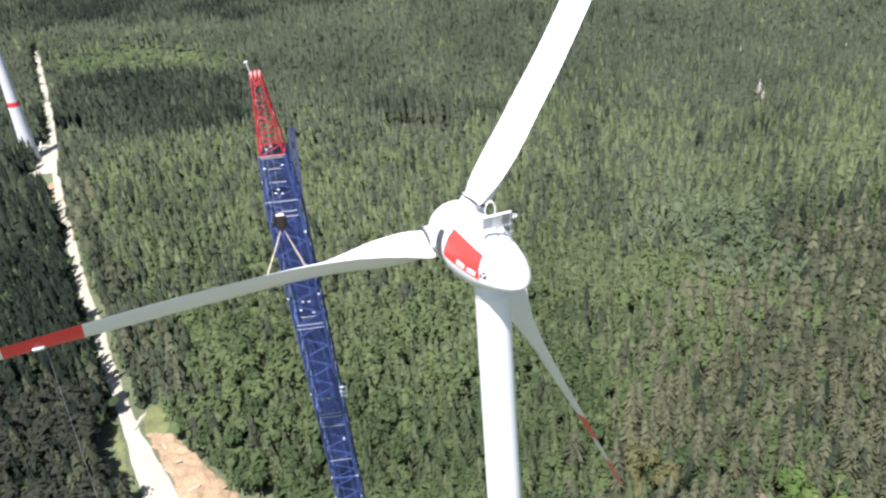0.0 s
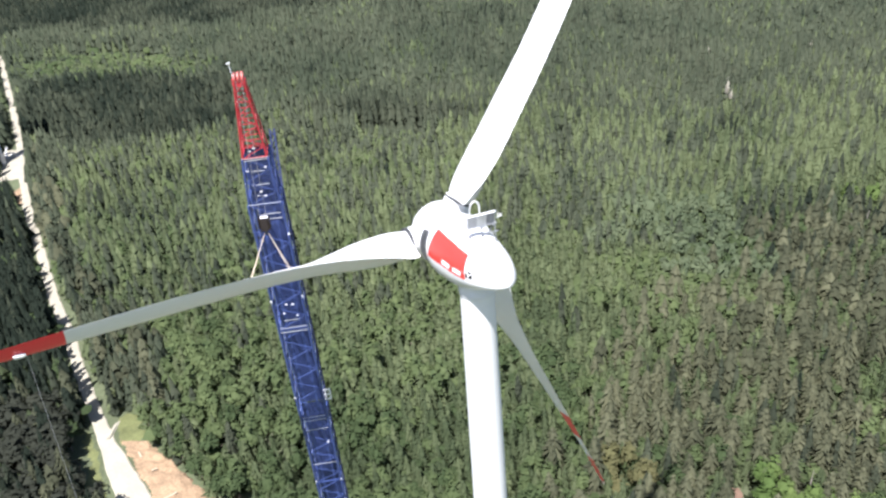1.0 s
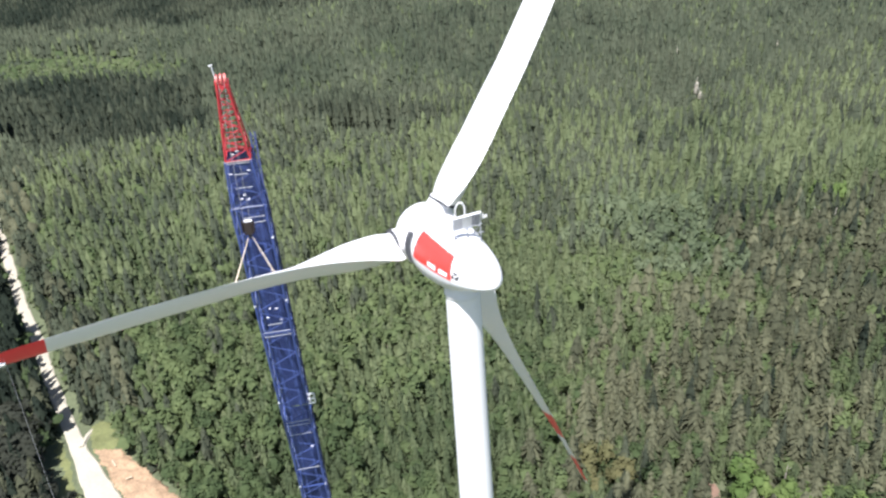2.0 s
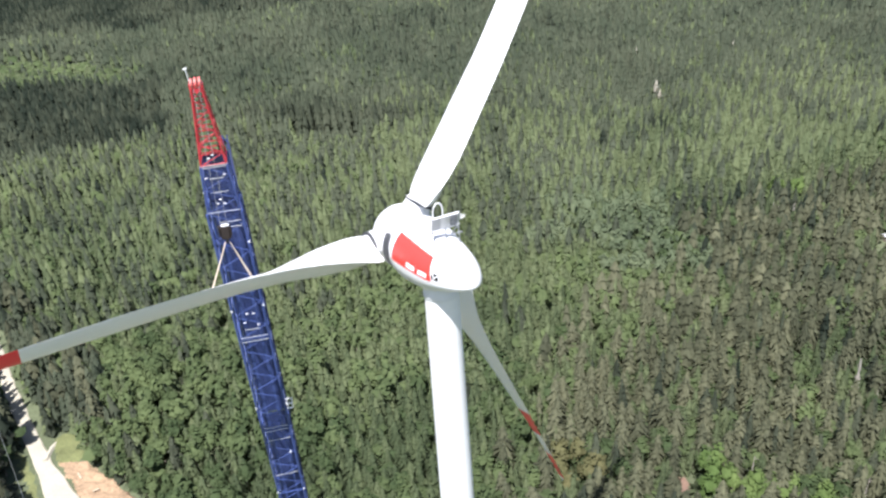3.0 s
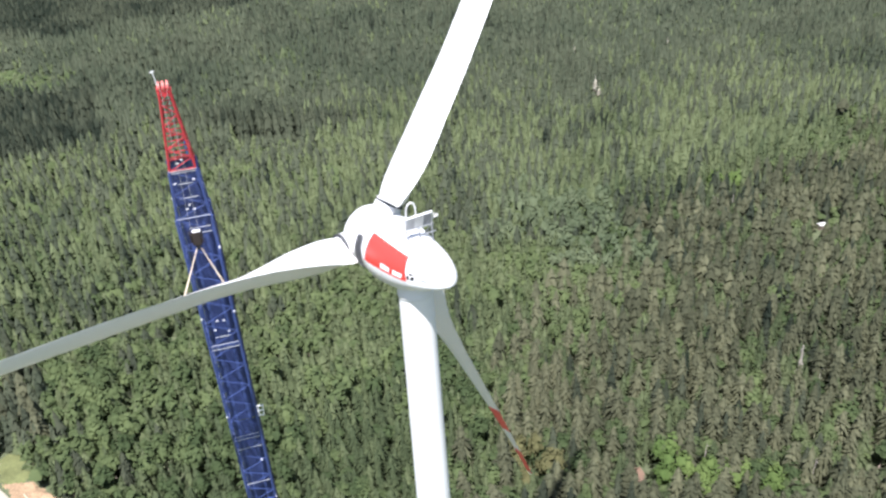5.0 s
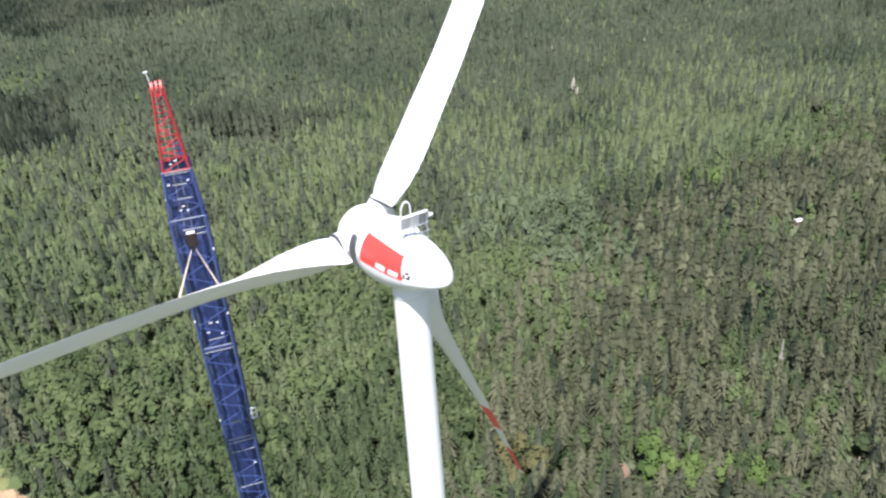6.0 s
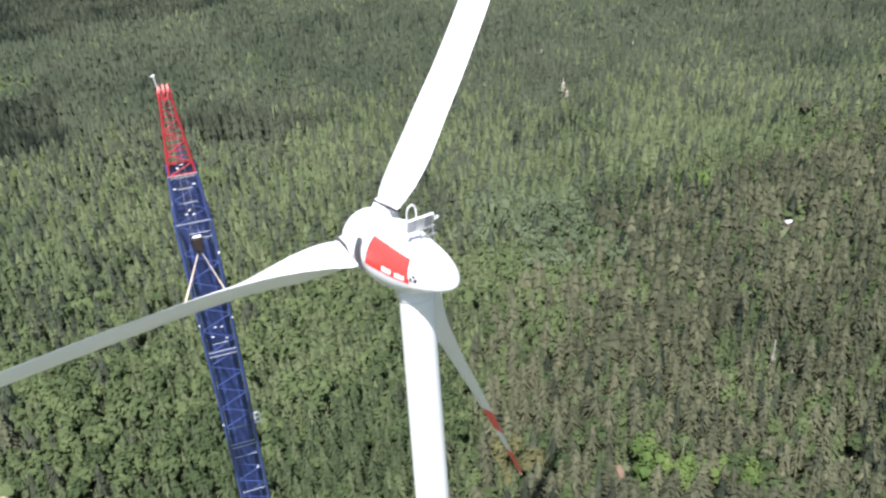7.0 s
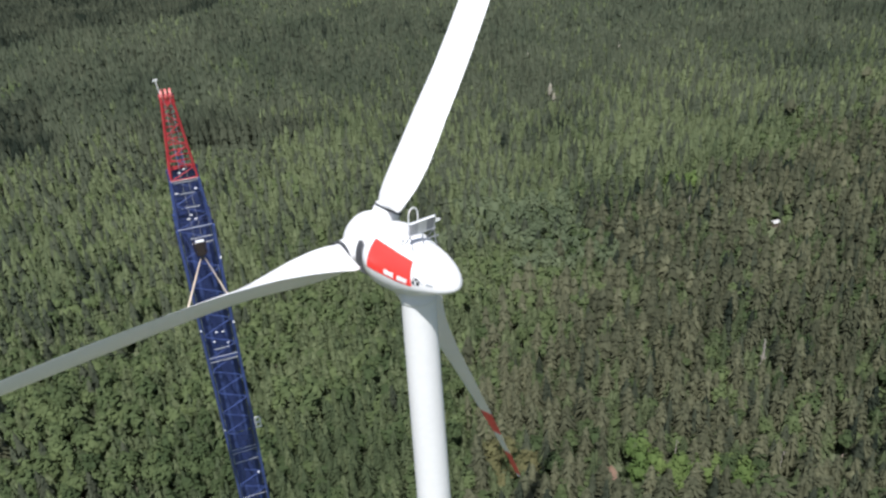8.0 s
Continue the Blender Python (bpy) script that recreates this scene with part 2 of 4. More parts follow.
DIRT = [(-103, 160.5), (-98.5, 151.5), (-92.8, 141), (-88.6, 133), (-84, 119), (-62, 117), (-67, 126), (-74, 134), (-81.5, 144), (-88.5, 153), (-94.4, 159)]
MOUND = [(-105.2, 164), (-106.4, 173), (-101.3, 176.5), (-94.4, 169), (-93, 160), (-97.8, 156.8), (-102.5, 158.5)]
patch("bare_soil", DIRT, 0.6, 1.7, SOIL, "freshly dug orange-brown soil beside the track", "soil")
patch("grass_verge", MOUND, 0.9, 1.1, GRASS, "rough grassy mound at the track's edge", "grass")
patch("grass_strip", [(-118, 168), (-113.5, 168), (-107.5, 152), (-101.8, 136.5), (-98, 128), (-108, 126), (-110.5, 140), (-111.5, 151)], 0.9, 0.5, GRASS, "green grass strip between track and trees", "grass")
strip("foot_path", [(-106.9, 161.8, 0.45), (-106.7, 165, 0.5), (-105.9, 168.2, 0.5), (-104.2, 170.6, 0.35)], 0.75, GRAVEL, "short pale curved path on the mound", "path", 0.1)
patch("crane_pad", [(-239, 470), (-226, 470), (-219, 449), (-206, 414), (-214, 416), (-224, 416), (-231, 441), (-238, 458)], 1.0, 0.15, GRAVEL, "bright gravel hardstand beside the second tower", "hardstand")
patch("bare_soil", [(-210, 394), (-207.5, 407), (-198, 380), (-203, 373)], 1.0, 0.5, SOIL, "brown bare soil below the hardstand", "soil")
patch("site_pad", ragged(-12, 22, 24, 24, seed=3), 2.0, 0.2, SOIL, "earth hardstand under the turbine and its crane", "hardstand")
patch("soil_patch", ragged(85.3, 92.5, 2.2, 6.5, seed=9, turn=-0.5), 0.7, 0.5, LITTER, "reddish bare soil in a forest gap", "soil")


def log(x, y, length, turn, radius, label):
    ob = part("log", tube(bmesh.new(), (-length / 2, 0, 0), (length / 2, 0, 0), radius, 10), LOG, None, smooth=True)
    ob.matrix_world = pose(x, y, 0.75 + radius * 0.6, 0, 0, turn)
    return tagged(ob, label, "log", "logs on the bare soil")


log(-94.1, 150.4, 3.4, -62, 0.34, "short pale debarked log lying on bare soil")
log(-81.3, 129.2, 4.2, 30, 0.36, "pale debarked log lying on bare soil")
log(-88.2, 142.4, 2.0, 15, 0.25, "small pale log lying on bare soil")

rackthing = thing("steel_frame", (-231, 460, 0), "pale steel lifting frame standing by the hardstand", "lifting frame")
for a, b in (((-1.5, -3, 0), (-2.5, 6, 3.6)), ((-1.5, 0, 0), (8, 1.5, 0.5)), ((-1.0, -5, 0.3), (9, -3.5, 0.3)), ((0, -3, 0), (0, -3, 2.5)), ((-1.5, -3, 2.4), (5, -3, 2.4))):
    part("beam", bar(bmesh.new(), a, b, 0.7, 0.5), CONCRETE, rackthing)

# ---- wind turbine ----
HUB_Z = 145.9
PSI, TILT, PHASE = radians(-20.2), radians(3.2), radians(33.5)
AXIS = Vector((math.sin(PSI) * math.cos(TILT), math.cos(PSI) * math.cos(TILT), math.sin(TILT)))
RIGHT = Vector((math.cos(PSI), -math.sin(PSI), 0))
UP = RIGHT.cross(AXIS)
NAC = Matrix(((RIGHT.x, AXIS.x, UP.x, 0), (RIGHT.y, AXIS.y, UP.y, 0), (RIGHT.z, AXIS.z, UP.z, HUB_Z), (0, 0, 0, 1)))
ROTOR = NAC @ Vector((0, 6.9, -0.3))
turbine = thing("wind_turbine", (0, 0, 0), "white wind turbine with red-banded blades and red nacelle panel", "wind turbine")

bm = loft(bmesh.new(), [[(r * math.cos(2 * math.pi * i / 48), r * math.sin(2 * math.pi * i / 48), z) for i in range(48)] for z, r in
                        ((0, 3.2), (30, 2.75), (60, 2.42), (90, 2.14), (115, 1.93), (140.6, 1.74), (142.5, 1.73))])
tower = part("tower", bm, TOWER_WHITE, turbine, "smooth white tapered tower", smooth=True)
bm = bmesh.new()
loft(bm, [[(r * math.cos(2 * math.pi * i / 48), r * math.sin(2 * math.pi * i / 48), z) for i in range(48)] for z, r in ((142.5, 1.80), (142.58, 1.84), (142.9, 1.84), (142.95, 1.80), (144.0, 1.80))])
part("yaw_collar", bm, WHITE, tower, "white yaw bearing collar", smooth=True)

# profile of the nacelle shell: distance along the axis, radius
SHELL = [(-6.1, 0.02), (-6.0, 0.45), (-5.7, 0.92), (-5.1, 1.45), (-4.2, 1.96), (-3.0, 2.42), (-1.8, 2.72), (-0.4, 2.97), (1.2, 3.2), (2.6, 3.38), (3.6, 3.34), (4.3, 3.16), (4.7, 2.95), (4.75, 2.5)]


def belly_at(s):
    """How far the shell's lower half is flattened."""
    return 0.97 - 0.47 * min(max(-s / 4.5, 0.0), 1.0)


def lift_at(s):
    """How far the shell's middle rises towards the tail."""
    return 0.52 * min(max((-s - 0.5) / 5.5, 0.0), 1.0) ** 1.3


bm = loft(bmesh.new(), [ring(NAC @ Matrix.Translation((0, 0, lift_at(s))), r, 48, s, belly_at(s)) for s, r in SHELL])
nacelle = part("nacelle", bm, WHITE, turbine, "egg-shaped white nacelle shell", smooth=True)
bm = loft(bmesh.new(), [ring(NAC, 2.55, 40, s) for s in (4.0, 6.2)])
part("generator_neck", bm, WHITE, nacelle, "recessed neck between nacelle and spinner", smooth=True)


def shell_radius(s):
    for (s0, r0), (s1, r1) in zip(SHELL, SHELL[1:]):
        if s0 <= s <= s1:
            return r0 + (r1 - r0) * (s - s0) / (s1 - s0)
    return SHELL[-1][1]


def shell_patch(s0, s1, a0, a1, lift=0.02, thick=0.03, ns=10, na=12, skew=0.0):
    """A thin curved plate on the nacelle: along the axis s0..s1, round it a0..a1 degrees from the top, to the left negative."""
    b = bmesh.new()
    grids = []
    for off in (lift, lift + thick):
        grid = []
        for i in range(ns + 1):
            s = s0 + (s1 - s0) * i / ns
            row = []
            for j in range(na + 1):
                a = radians(a0 + (a1 - a0) * j / na)
                ss = s + skew * (j / na - 0.5) * (1 - i / ns)
                r = shell_radius(ss) + off
                row.append(b.verts.new(NAC @ Vector((r * math.sin(a), ss, r * math.cos(a) * (1 if math.cos(a) > 0 else belly_at(ss)) + lift_at(ss)))))
            grid.append(row)
        grids.append(grid)
    lo, hi = grids
    for i in range(ns):
        for j in range(na):
            b.faces.new((hi[i][j], hi[i + 1][j], hi[i + 1][j + 1], hi[i][j + 1]))
    rim = [(i, 0) for i in range(ns)] + [(ns, j) for j in range(na)] + [(i, na) for i in range(ns, 0, -1)] + [(0, j) for j in range(na, 0, -1)]
    for (i, j), (k, l) in zip(rim, rim[1:] + rim[:1]):
        b.faces.new((lo[i][j], lo[k][l], hi[k][l], hi[i][j]))
    return b


def ring_sector(s0, r0, s1, r1, a0, a1, n=14):
    """A curved strip round the axis between two circles."""
    b = bmesh.new()
    rows = [[b.verts.new(NAC @ Vector((rr * math.sin(radians(a0 + (a1 - a0) * k / n)), s, rr * math.cos(radians(a0 + (a1 - a0) * k / n))))) for k in range(n + 1)] for s, rr in ((s0, r0), (s1, r1))]
    for k in range(n):
        b.faces.new((rows[0][k], rows[0][k + 1], rows[1][k + 1], rows[1][k]))
    return b


# two dark strips on the gap's lower left, painted in as its shade
part("hub_opening", ring_sector(5.38, 2.4, 5.37, 3.26, -150, -56), GAP_SHADE, nacelle, "dark strip painting shade into the gap behind the hub")
part("neck_cover", ring_sector(4.3, 2.60, 5.38, 2.60, -155, -60), GAP_SHADE, nacelle, "dark strip painting shade onto the neck")
part("red_panel", shell_patch(-2.15, 3.35, -88, -38, skew=0.7), PANEL_RED, nacelle, "bright red side panel", smooth=True)
part("panel_border", shell_patch(3.38, 3.66, -88, -38, 0.02, 0.02, 2, 12), WHITE, nacelle, smooth=True)
for s in (0.33, -1.32):
    part("white_plate", shell_patch(s - 0.6, s + 0.6, -84.5, -75.5, 0.056, 0.02, 5, 5), WHITE, nacelle, "white plate on the red panel", smooth=True)
badge = part("badge", shell_patch(-3.28, -2.47, -81.5, -66.5, 0.02, 0.02, 4, 4), BLACK, nacelle, "black square badge with a white three-armed mark", smooth=True)
for off, a0, a1 in ((0, -80.6, -74.6), (0.09, -75.4, -72.4), (-0.09, -75.4, -72.4), (0.2, -73.2, -69.8), (-0.2, -73.2, -69.8), (0.31, -70.6, -67.4), (-0.31, -70.6, -67.4)):
    part("mark_bar", shell_patch(-2.945 + off, -2.805 + off, a0, a1, 0.044, 0.01, 2, 2), WHITE, badge)
for s, w in ((-3.5, 0.08), (-4.0, 0.10), (-4.22, 0.10), (-4.44, 0.10)):
    part("lettering_bar", shell_patch(s - w, s + w, -77, -71, 0.02, 0.01, 2, 2), GREY, nacelle, "small grey lettering bar")

hub = part("hub_spinner", loft(bmesh.new(), [ring(NAC, r, 40, s) for s, r in ((5.41, 2.3), (5.43, 3.1), (5.52, 3.24), (5.9, 3.32), (6.6, 3.32), (7.5, 3.14), (8.4, 2.7), (9.1, 2.05), (9.6, 1.1), (9.85, 0.4), (9.9, 0.02))]), WHITE, turbine, "rounded white rotor hub", smooth=True)

BLADE_TABLE = [  # radius, chord, thickness, twist, share of chord ahead of the axis
    (4.0, 2.7, 2.2, 55, 0.5), (4.3, 4.6, 2.85, 56, 0.17), (4.7, 4.95, 3.15, 55, 0.165), (5.2, 5.12, 3.34, 53.7, 0.168), (6.0, 5.2, 3.44, 50.5, 0.178), (7.0, 5.2, 3.4, 46.2, 0.19), (9.5, 4.95, 3.0, 37.5, 0.22),
    (14.0, 4.09, 1.81, 23.5, 0.25), (20.0, 3.42, 1.05, 12.3, 0.18), (28.0, 2.98, 0.85, 6.2, 0.14), (36.6, 2.46, 0.6, 3.6, 0.17), (43.0, 2.01, 0.39, 2.3, 0.20),
    (49.0, 1.68, 0.28, 1, 0.21), (54.0, 1.56, 0.22, 1, 0.21), (58.4, 1.28, 0.15, 0.2, 0.26), (59.8, 0.5, 0.06, 0.2, 0.33)]


def blade_at(r):
    """Chord, thickness, twist and share ahead at a radius, as a smooth curve through the table."""
    n = len(BLADE_TABLE)
    k = max(0, min(n - 2, sum(1 for row in BLADE_TABLE if row[0] <= r) - 1))
    a, b = BLADE_TABLE[k], BLADE_TABLE[k + 1]
    h = b[0] - a[0]
    u = max(0.0, min(1.0, (r - a[0]) / h))
    out = []
    for q in range(1, 5):
        slope = (b[q] - a[q]) / h
        m0 = m1 = slope
        if 3 < k < n - 3:
            p, s = BLADE_TABLE[k - 1], BLADE_TABLE[k + 2]
            m0, m1 = (b[q] - p[q]) / (b[0] - p[0]), (s[q] - a[q]) / (s[0] - a[0])
        out.append((2 * u ** 3 - 3 * u ** 2 + 1) * a[q] + (u ** 3 - 2 * u ** 2 + u) * h * m0 + (3 * u ** 2 - 2 * u ** 3) * b[q] + (u ** 3 - u ** 2) * h * m1)
    return out


FOIL = [(1.0, 0.0), (0.85, 0.09), (0.65, 0.24), (0.45, 0.40), (0.30, 0.5), (0.15, 0.45), (0.05, 0.28), (0.0, 0.0), (0.05, -0.25), (0.15, -0.38), (0.30, -0.42), (0.45, -0.33), (0.65, -0.17), (0.85, -0.05)]


def foil_height(x, upper):
    """Half thickness of the section at a share of the chord, as a share of the full thickness."""
    side = sorted([p for p in FOIL if p[0] in (0.0, 1.0) or (p[1] > 0) == upper])
    for (x0, y0), (x1, y1) in zip(side, side[1:]):
        if x0 <= x <= x1:
            return y0 + (y1 - y0) * (x - x0) / (x1 - x0)
    return 0.0


def blade_ring(theta, r, sag, pitch, sweep, bend, turned=False):
    """One cross-section of a blade in the turbine's frame."""
    d = UP * math.cos(theta) + RIGHT * math.sin(theta)
    lead = -RIGHT * math.cos(theta) + UP * math.sin(theta)
    chord, thick, twist, ahead = blade_at(r)
    b = radians(twist + pitch)
    le = lead * math.cos(b) + AXIS * math.sin(b)
    nrm = AXIS * math.cos(b) - lead * math.sin(b)
    c = ROTOR + d * r + AXIS * bend * (r / 50) ** 2 - Vector((0, 0, sag)) * (r / 50) ** 2 + lead * sweep * (r / 50)
    root = max(0.0, min(1.0, (4.3 - r) / 0.3))
    blunt = 0.33 * max(0.0, min(1.0, (r - 9) / 8)) if turned else 0.0
    out = []
    for k, (x, y) in enumerate(FOIL):
        ang = 2 * math.pi * k / len(FOIL)
        px, py = (ahead - x) * chord, (y * (1 - blunt) + foil_height(1 - x, k < 7) * blunt) * thick
        cx, cy = -1.33 * math.cos(ang), 1.33 * math.sin(ang)
        out.append(c + le * (px * (1 - root) + cx * root) + nrm * (py * (1 - root) + cy * root))
    return out


def blade_span(r0, r1, theta, sag, pitch, sweep, bend, turned):
    rs = sorted({r0, r1} | {a[0] for a in BLADE_TABLE if r0 < a[0] < r1} | {r0 + (r1 - r0) * k / 16 for k in range(1, 16)} | ({r0 + 0.35 * k for k in range(12)} if r0 < 5 else set()))
    return loft(bmesh.new(), [blade_ring(theta, r, sag, pitch, sweep, bend, turned) for r in rs])


for k, sag, pitch, sweep, bend in ((0, 0.64, 59.6, 2.56, 2.38), (1, 2.77, 88.0, 1.07, 2.94), (2, 1.09, 25.5, 1.79, 2.38)):
    th = PHASE + k * 2 * math.pi / 3
    d = UP * math.cos(th) + RIGHT * math.sin(th)
    c = ROTOR
    blade = part("blade", blade_span(4.0, 36.6, th, sag, pitch, sweep, bend, k == 2), WHITE, turbine, "long twisted white rotor blade", smooth=True)
    for a, b, mat, nm, lb in ((36.6, 43.3, RED, "red_band", "red warning band"), (43.3, 50.0, WHITE, "white_band", ""), (50.0, 58.5, RED, "blade_tip", "red blade tip"), (58.5, 59.8, TOWER_WHITE, "tip_cap", "pale end of the blade tip")):
        part(nm, blade_span(a, b, th, sag, pitch, sweep, bend, k == 2), mat, blade, lb, smooth=True)
    part("root_collar", tube(bmesh.new(), c + d * 2.2, c + d * 3.86, 1.42, 32), WHITE, blade, "white blade bearing collar", smooth=True)
    part("root_seal", tube(bmesh.new(), c + d * 3.78, c + d * 4.04, 1.46, 32), DARK, blade, "dark seal ring at the blade root", smooth=True)

# cooler, hoop, rails and sensors on the nacelle's back
cooler = part("cooler", box(bmesh.new(), NAC @ pose(0.45, -0.55, 4.75, 8, 0, -6), 2.95, 0.16, 1.45), STEEL, nacelle, "grey finned cooler panel on a frame")
for x, w, mat in ((-0.5, 0.85, GREY), (0.45, 0.85, STEEL), (1.35, 0.75, DARK_GREY)):
    m = NAC @ pose(0.45, -0.55, 4.75, 8, 0, -6)
    fins = bmesh.new()
    for q in range(12):
        box(fins, m @ pose(x - 0.45 + (q - 5.5) * w / 12, -0.13, 0), w / 12 * 0.62, 0.10, 1.25)
    box(fins, m @ pose(x - 0.45, -0.095, 0), w, 0.03, 1.3)
    part("fin_block", fins, mat, cooler, "ribbed cooling fins")
    for zz in (-0.69, 0.69):
        part("fin_frame", box(bmesh.new(), m @ pose(x - 0.45, -0.12, zz), w + 0.1, 0.14, 0.08), WHITE, cooler)


def on_shell(x, s):
    """A point on the nacelle's upper side."""
    r = shell_radius(s)
    return NAC @ Vector((x, s, math.sqrt(max(r * r - x * x, 0.01)) - 0.02))


legs = [((-0.9, -0.5, 4.05), (-0.95, -0.95)), ((-0.9, -0.5, 4.05), (-0.9, 0.3)), ((1.85, -0.7, 4.05), (1.7, -1.1)), ((1.85, -0.7, 4.05), (1.7, 0.3)), ((0.45, -0.6, 4.05), (0.45, -0.7))]
for top, foot in legs:
    part("strut", tube(bmesh.new(), NAC @ Vector(top), on_shell(*foot), 0.06), DARK_GREY, nacelle)
part("cross_rail", tube(bmesh.new(), NAC @ Vector((-1.05, -0.5, 4.08)), NAC @ Vector((2.0, -0.75, 4.08)), 0.06), GREY, nacelle)
part("cross_rail", tube(bmesh.new(), NAC @ Vector((-1.0, -0.95, 3.55)), NAC @ Vector((1.95, -1.2, 3.45)), 0.06), DARK_GREY, nacelle)
part("floor_rail", tube(bmesh.new(), on_shell(-0.95, -0.95), on_shell(-1.25, 1.2), 0.07), DARK_GREY, nacelle)
hoop = bmesh.new()
arc = [(0.12, 1.0, 2.6), (0.12, 1.0, 5.2)] + [(0.57 - 0.45 * math.cos(math.pi * k / 8), 0.95 - 0.03 * k, 5.3 + 0.75 * math.sin(math.pi * k / 8)) for k in range(1, 8)] + [(1.02, 0.7, 5.2), (1.02, 0.7, 2.6)]
for p, q in zip(arc, arc[1:]):
    tube(hoop, NAC @ Vector(p), NAC @ Vector(q), 0.075)
part("safety_hoop", hoop, WHITE, nacelle, "white tubular safety hoop")
part("sensor_arm", tube(bmesh.new(), NAC @ Vector((1.9, -0.6, 4.5)), NAC @ Vector((2.75, -0.5, 4.5)), 0.05), WHITE, nacelle)
part("wind_vane", box(bmesh.new(), NAC @ pose(2.6, -0.5, 4.62), 0.2, 0.1, 0.2), WHITE, nacelle, "small white wind sensor")
part("wind_vane", tube(bmesh.new(), NAC @ Vector((2.3, -0.5, 4.45)), NAC @ Vector((2.3, -0.5, 4.9)), 0.06), WHITE, nacelle)
part("beacon", tube(bmesh.new(), on_shell(-0.95, 0.6), on_shell(-0.95, 0.6) + UP * 0.35, 0.13, 12), STEEL, nacelle, "small obstruction lamp")
part("roof_hatch", shell_patch(-3.6, -2.2, 8, 34, 0.012, 0.02, 6, 6), TOWER_WHITE, nacelle, "flush roof hatch", smooth=True)

# cover and tag line on the hanging blade's red band
TH_A = PHASE + 4 * math.pi / 3
D_A = UP * math.cos(TH_A) + RIGHT * math.sin(TH_A)
LEAD_A = -RIGHT * math.cos(TH_A) + UP * math.sin(TH_A)


def blade_a(r):
    return ROTOR + D_A * r + AXIS * 2.38 * (r / 50) ** 2 - Vector((0, 0, 1.09)) * (r / 50) ** 2 + LEAD_A * 1.79 * (r / 50)


tag = thing("tag_line", (0, 0, 0), "thin grey guide rope hanging from a white blade strap", "rope")
PB = radians(28)
EDGE_A = -(LEAD_A * math.cos(PB) + AXIS * math.sin(PB))
FACE_A = LEAD_A * math.sin(PB) - AXIS * math.cos(PB)
c = blade_a(40.4) + EDGE_A * 0.2 + FACE_A * 0.24
strap_m = Matrix(((D_A.x, EDGE_A.x, FACE_A.x, c.x), (D_A.y, EDGE_A.y, FACE_A.y, c.y), (D_A.z, EDGE_A.z, FACE_A.z, c.z), (0, 0, 0, 1)))
bm = box(bmesh.new(), strap_m, 1.05, 0.5, 0.3)
bmesh.ops.bevel(bm, geom=bm.edges[:], offset=0.08, segments=2, affect="EDGES")
part("strap", bm, WHITE, tag, "white padded blade strap")
line = bmesh.new()
p0 = blade_a(39.9) - Vector((0, 0, 0.4))
pts = [p0 + (Vector((-54.0, 12.0, 0.3)) - p0) * (k / 24) - Vector((0, 0, 2.0 * math.sin(math.pi * k / 24))) for k in range(25)]
pts[-1].z = 0.16
for p, q in zip(pts, pts[1:]):
    tube(line, p, q, 0.028, 5)
part("rope", line, ROPE, tag)

# ---- crane ----
LEAN = 0.19
BASE = Vector((-19.1, 34.1, 0.0))
crane = thing("crane", BASE, "tall blue lattice-boom crane with a red boom tip", "crane")


def boom(x, y, z):
    """A point of the boom: across, towards its back, and up from the ground."""
    return Vector((x, y - LEAN * z, z + LEAN * y * 0.5))


def section(z0, z1, w0, w1, step, chord, lace, mat, name, label, extra=True):
    """One boom section: an end frame, four chords, zigzag lacing on all four sides and a walkway."""
    n = max(2, round((z1 - z0) / step))
    levels = []
    for i in range(n + 1):
        u = i / n
        w = (w0 + (w1 - w0) * u) / 2
        levels.append([boom(sx * w, sy * w, z0 + (z1 - z0) * u) for sx, sy in ((-1, -1), (1, -1), (1, 1), (-1, 1))])
    frame_bm = bmesh.new()
    for k in range(4):
        bar(frame_bm, levels[0][k], levels[0][(k + 1) % 4], lace * 1.4)
    sec = part(name, frame_bm, mat, crane, label)
    for k in range(4):
        part("chord", tube(bmesh.new(), levels[0][k], levels[-1][k], chord / 2, 8), mat, sec)
    for i in range(n):
        for k in range(4):
            j = (k + 1) % 4
            a, b = (levels[i][k], levels[i + 1][j]) if (i + k) % 2 == 0 else (levels[i][j], levels[i + 1][k])
            part("brace", tube(bmesh.new(), a, b, lace / 2, 6), mat, sec)
    if extra:
        walk_bm = bmesh.new()
        m = w0 / 2 - 0.25
        for x in (-1.3, -0.45, 0.45, 1.3):
            bar(walk_bm, boom(x, m, z0), boom(x, m, z1), 0.10)
        q = z0 + 0.2
        while q < z1:
            bar(walk_bm, boom(-1.35, m, q), boom(1.35, m, q), 0.04, 0.34)
            q += 0.40
        part("walkway", walk_bm, BLUE_MID, sec, "dark blue grating walkway")
    return sec


SECTIONS = [(0, 14), (14, 28), (28, 42), (42, 56), (56, 70), (70, 84), (84, 98), (98, 109.6), (109.6, 122.2), (122.2, 137.0), (137.0, 153.3)]
for z0, z1 in SECTIONS:
    section(z0, z1, 3.1, 3.1, 1.65 if z0 > 90 else 4.7, 0.28, 0.085, BLUE, "boom_section", "blue painted lattice section")
section(153.3, 158.2, 2.9, 2.3, 1.2, 0.25, 0.08, BLUE, "jib_section", "dark blue tapering lattice section")
tip = section(158.2, 165.4, 2.2, 0.85, 1.0, 0.19, 0.095, CRANE_RED, "boom_tip", "red painted tapering lattice tip", False)
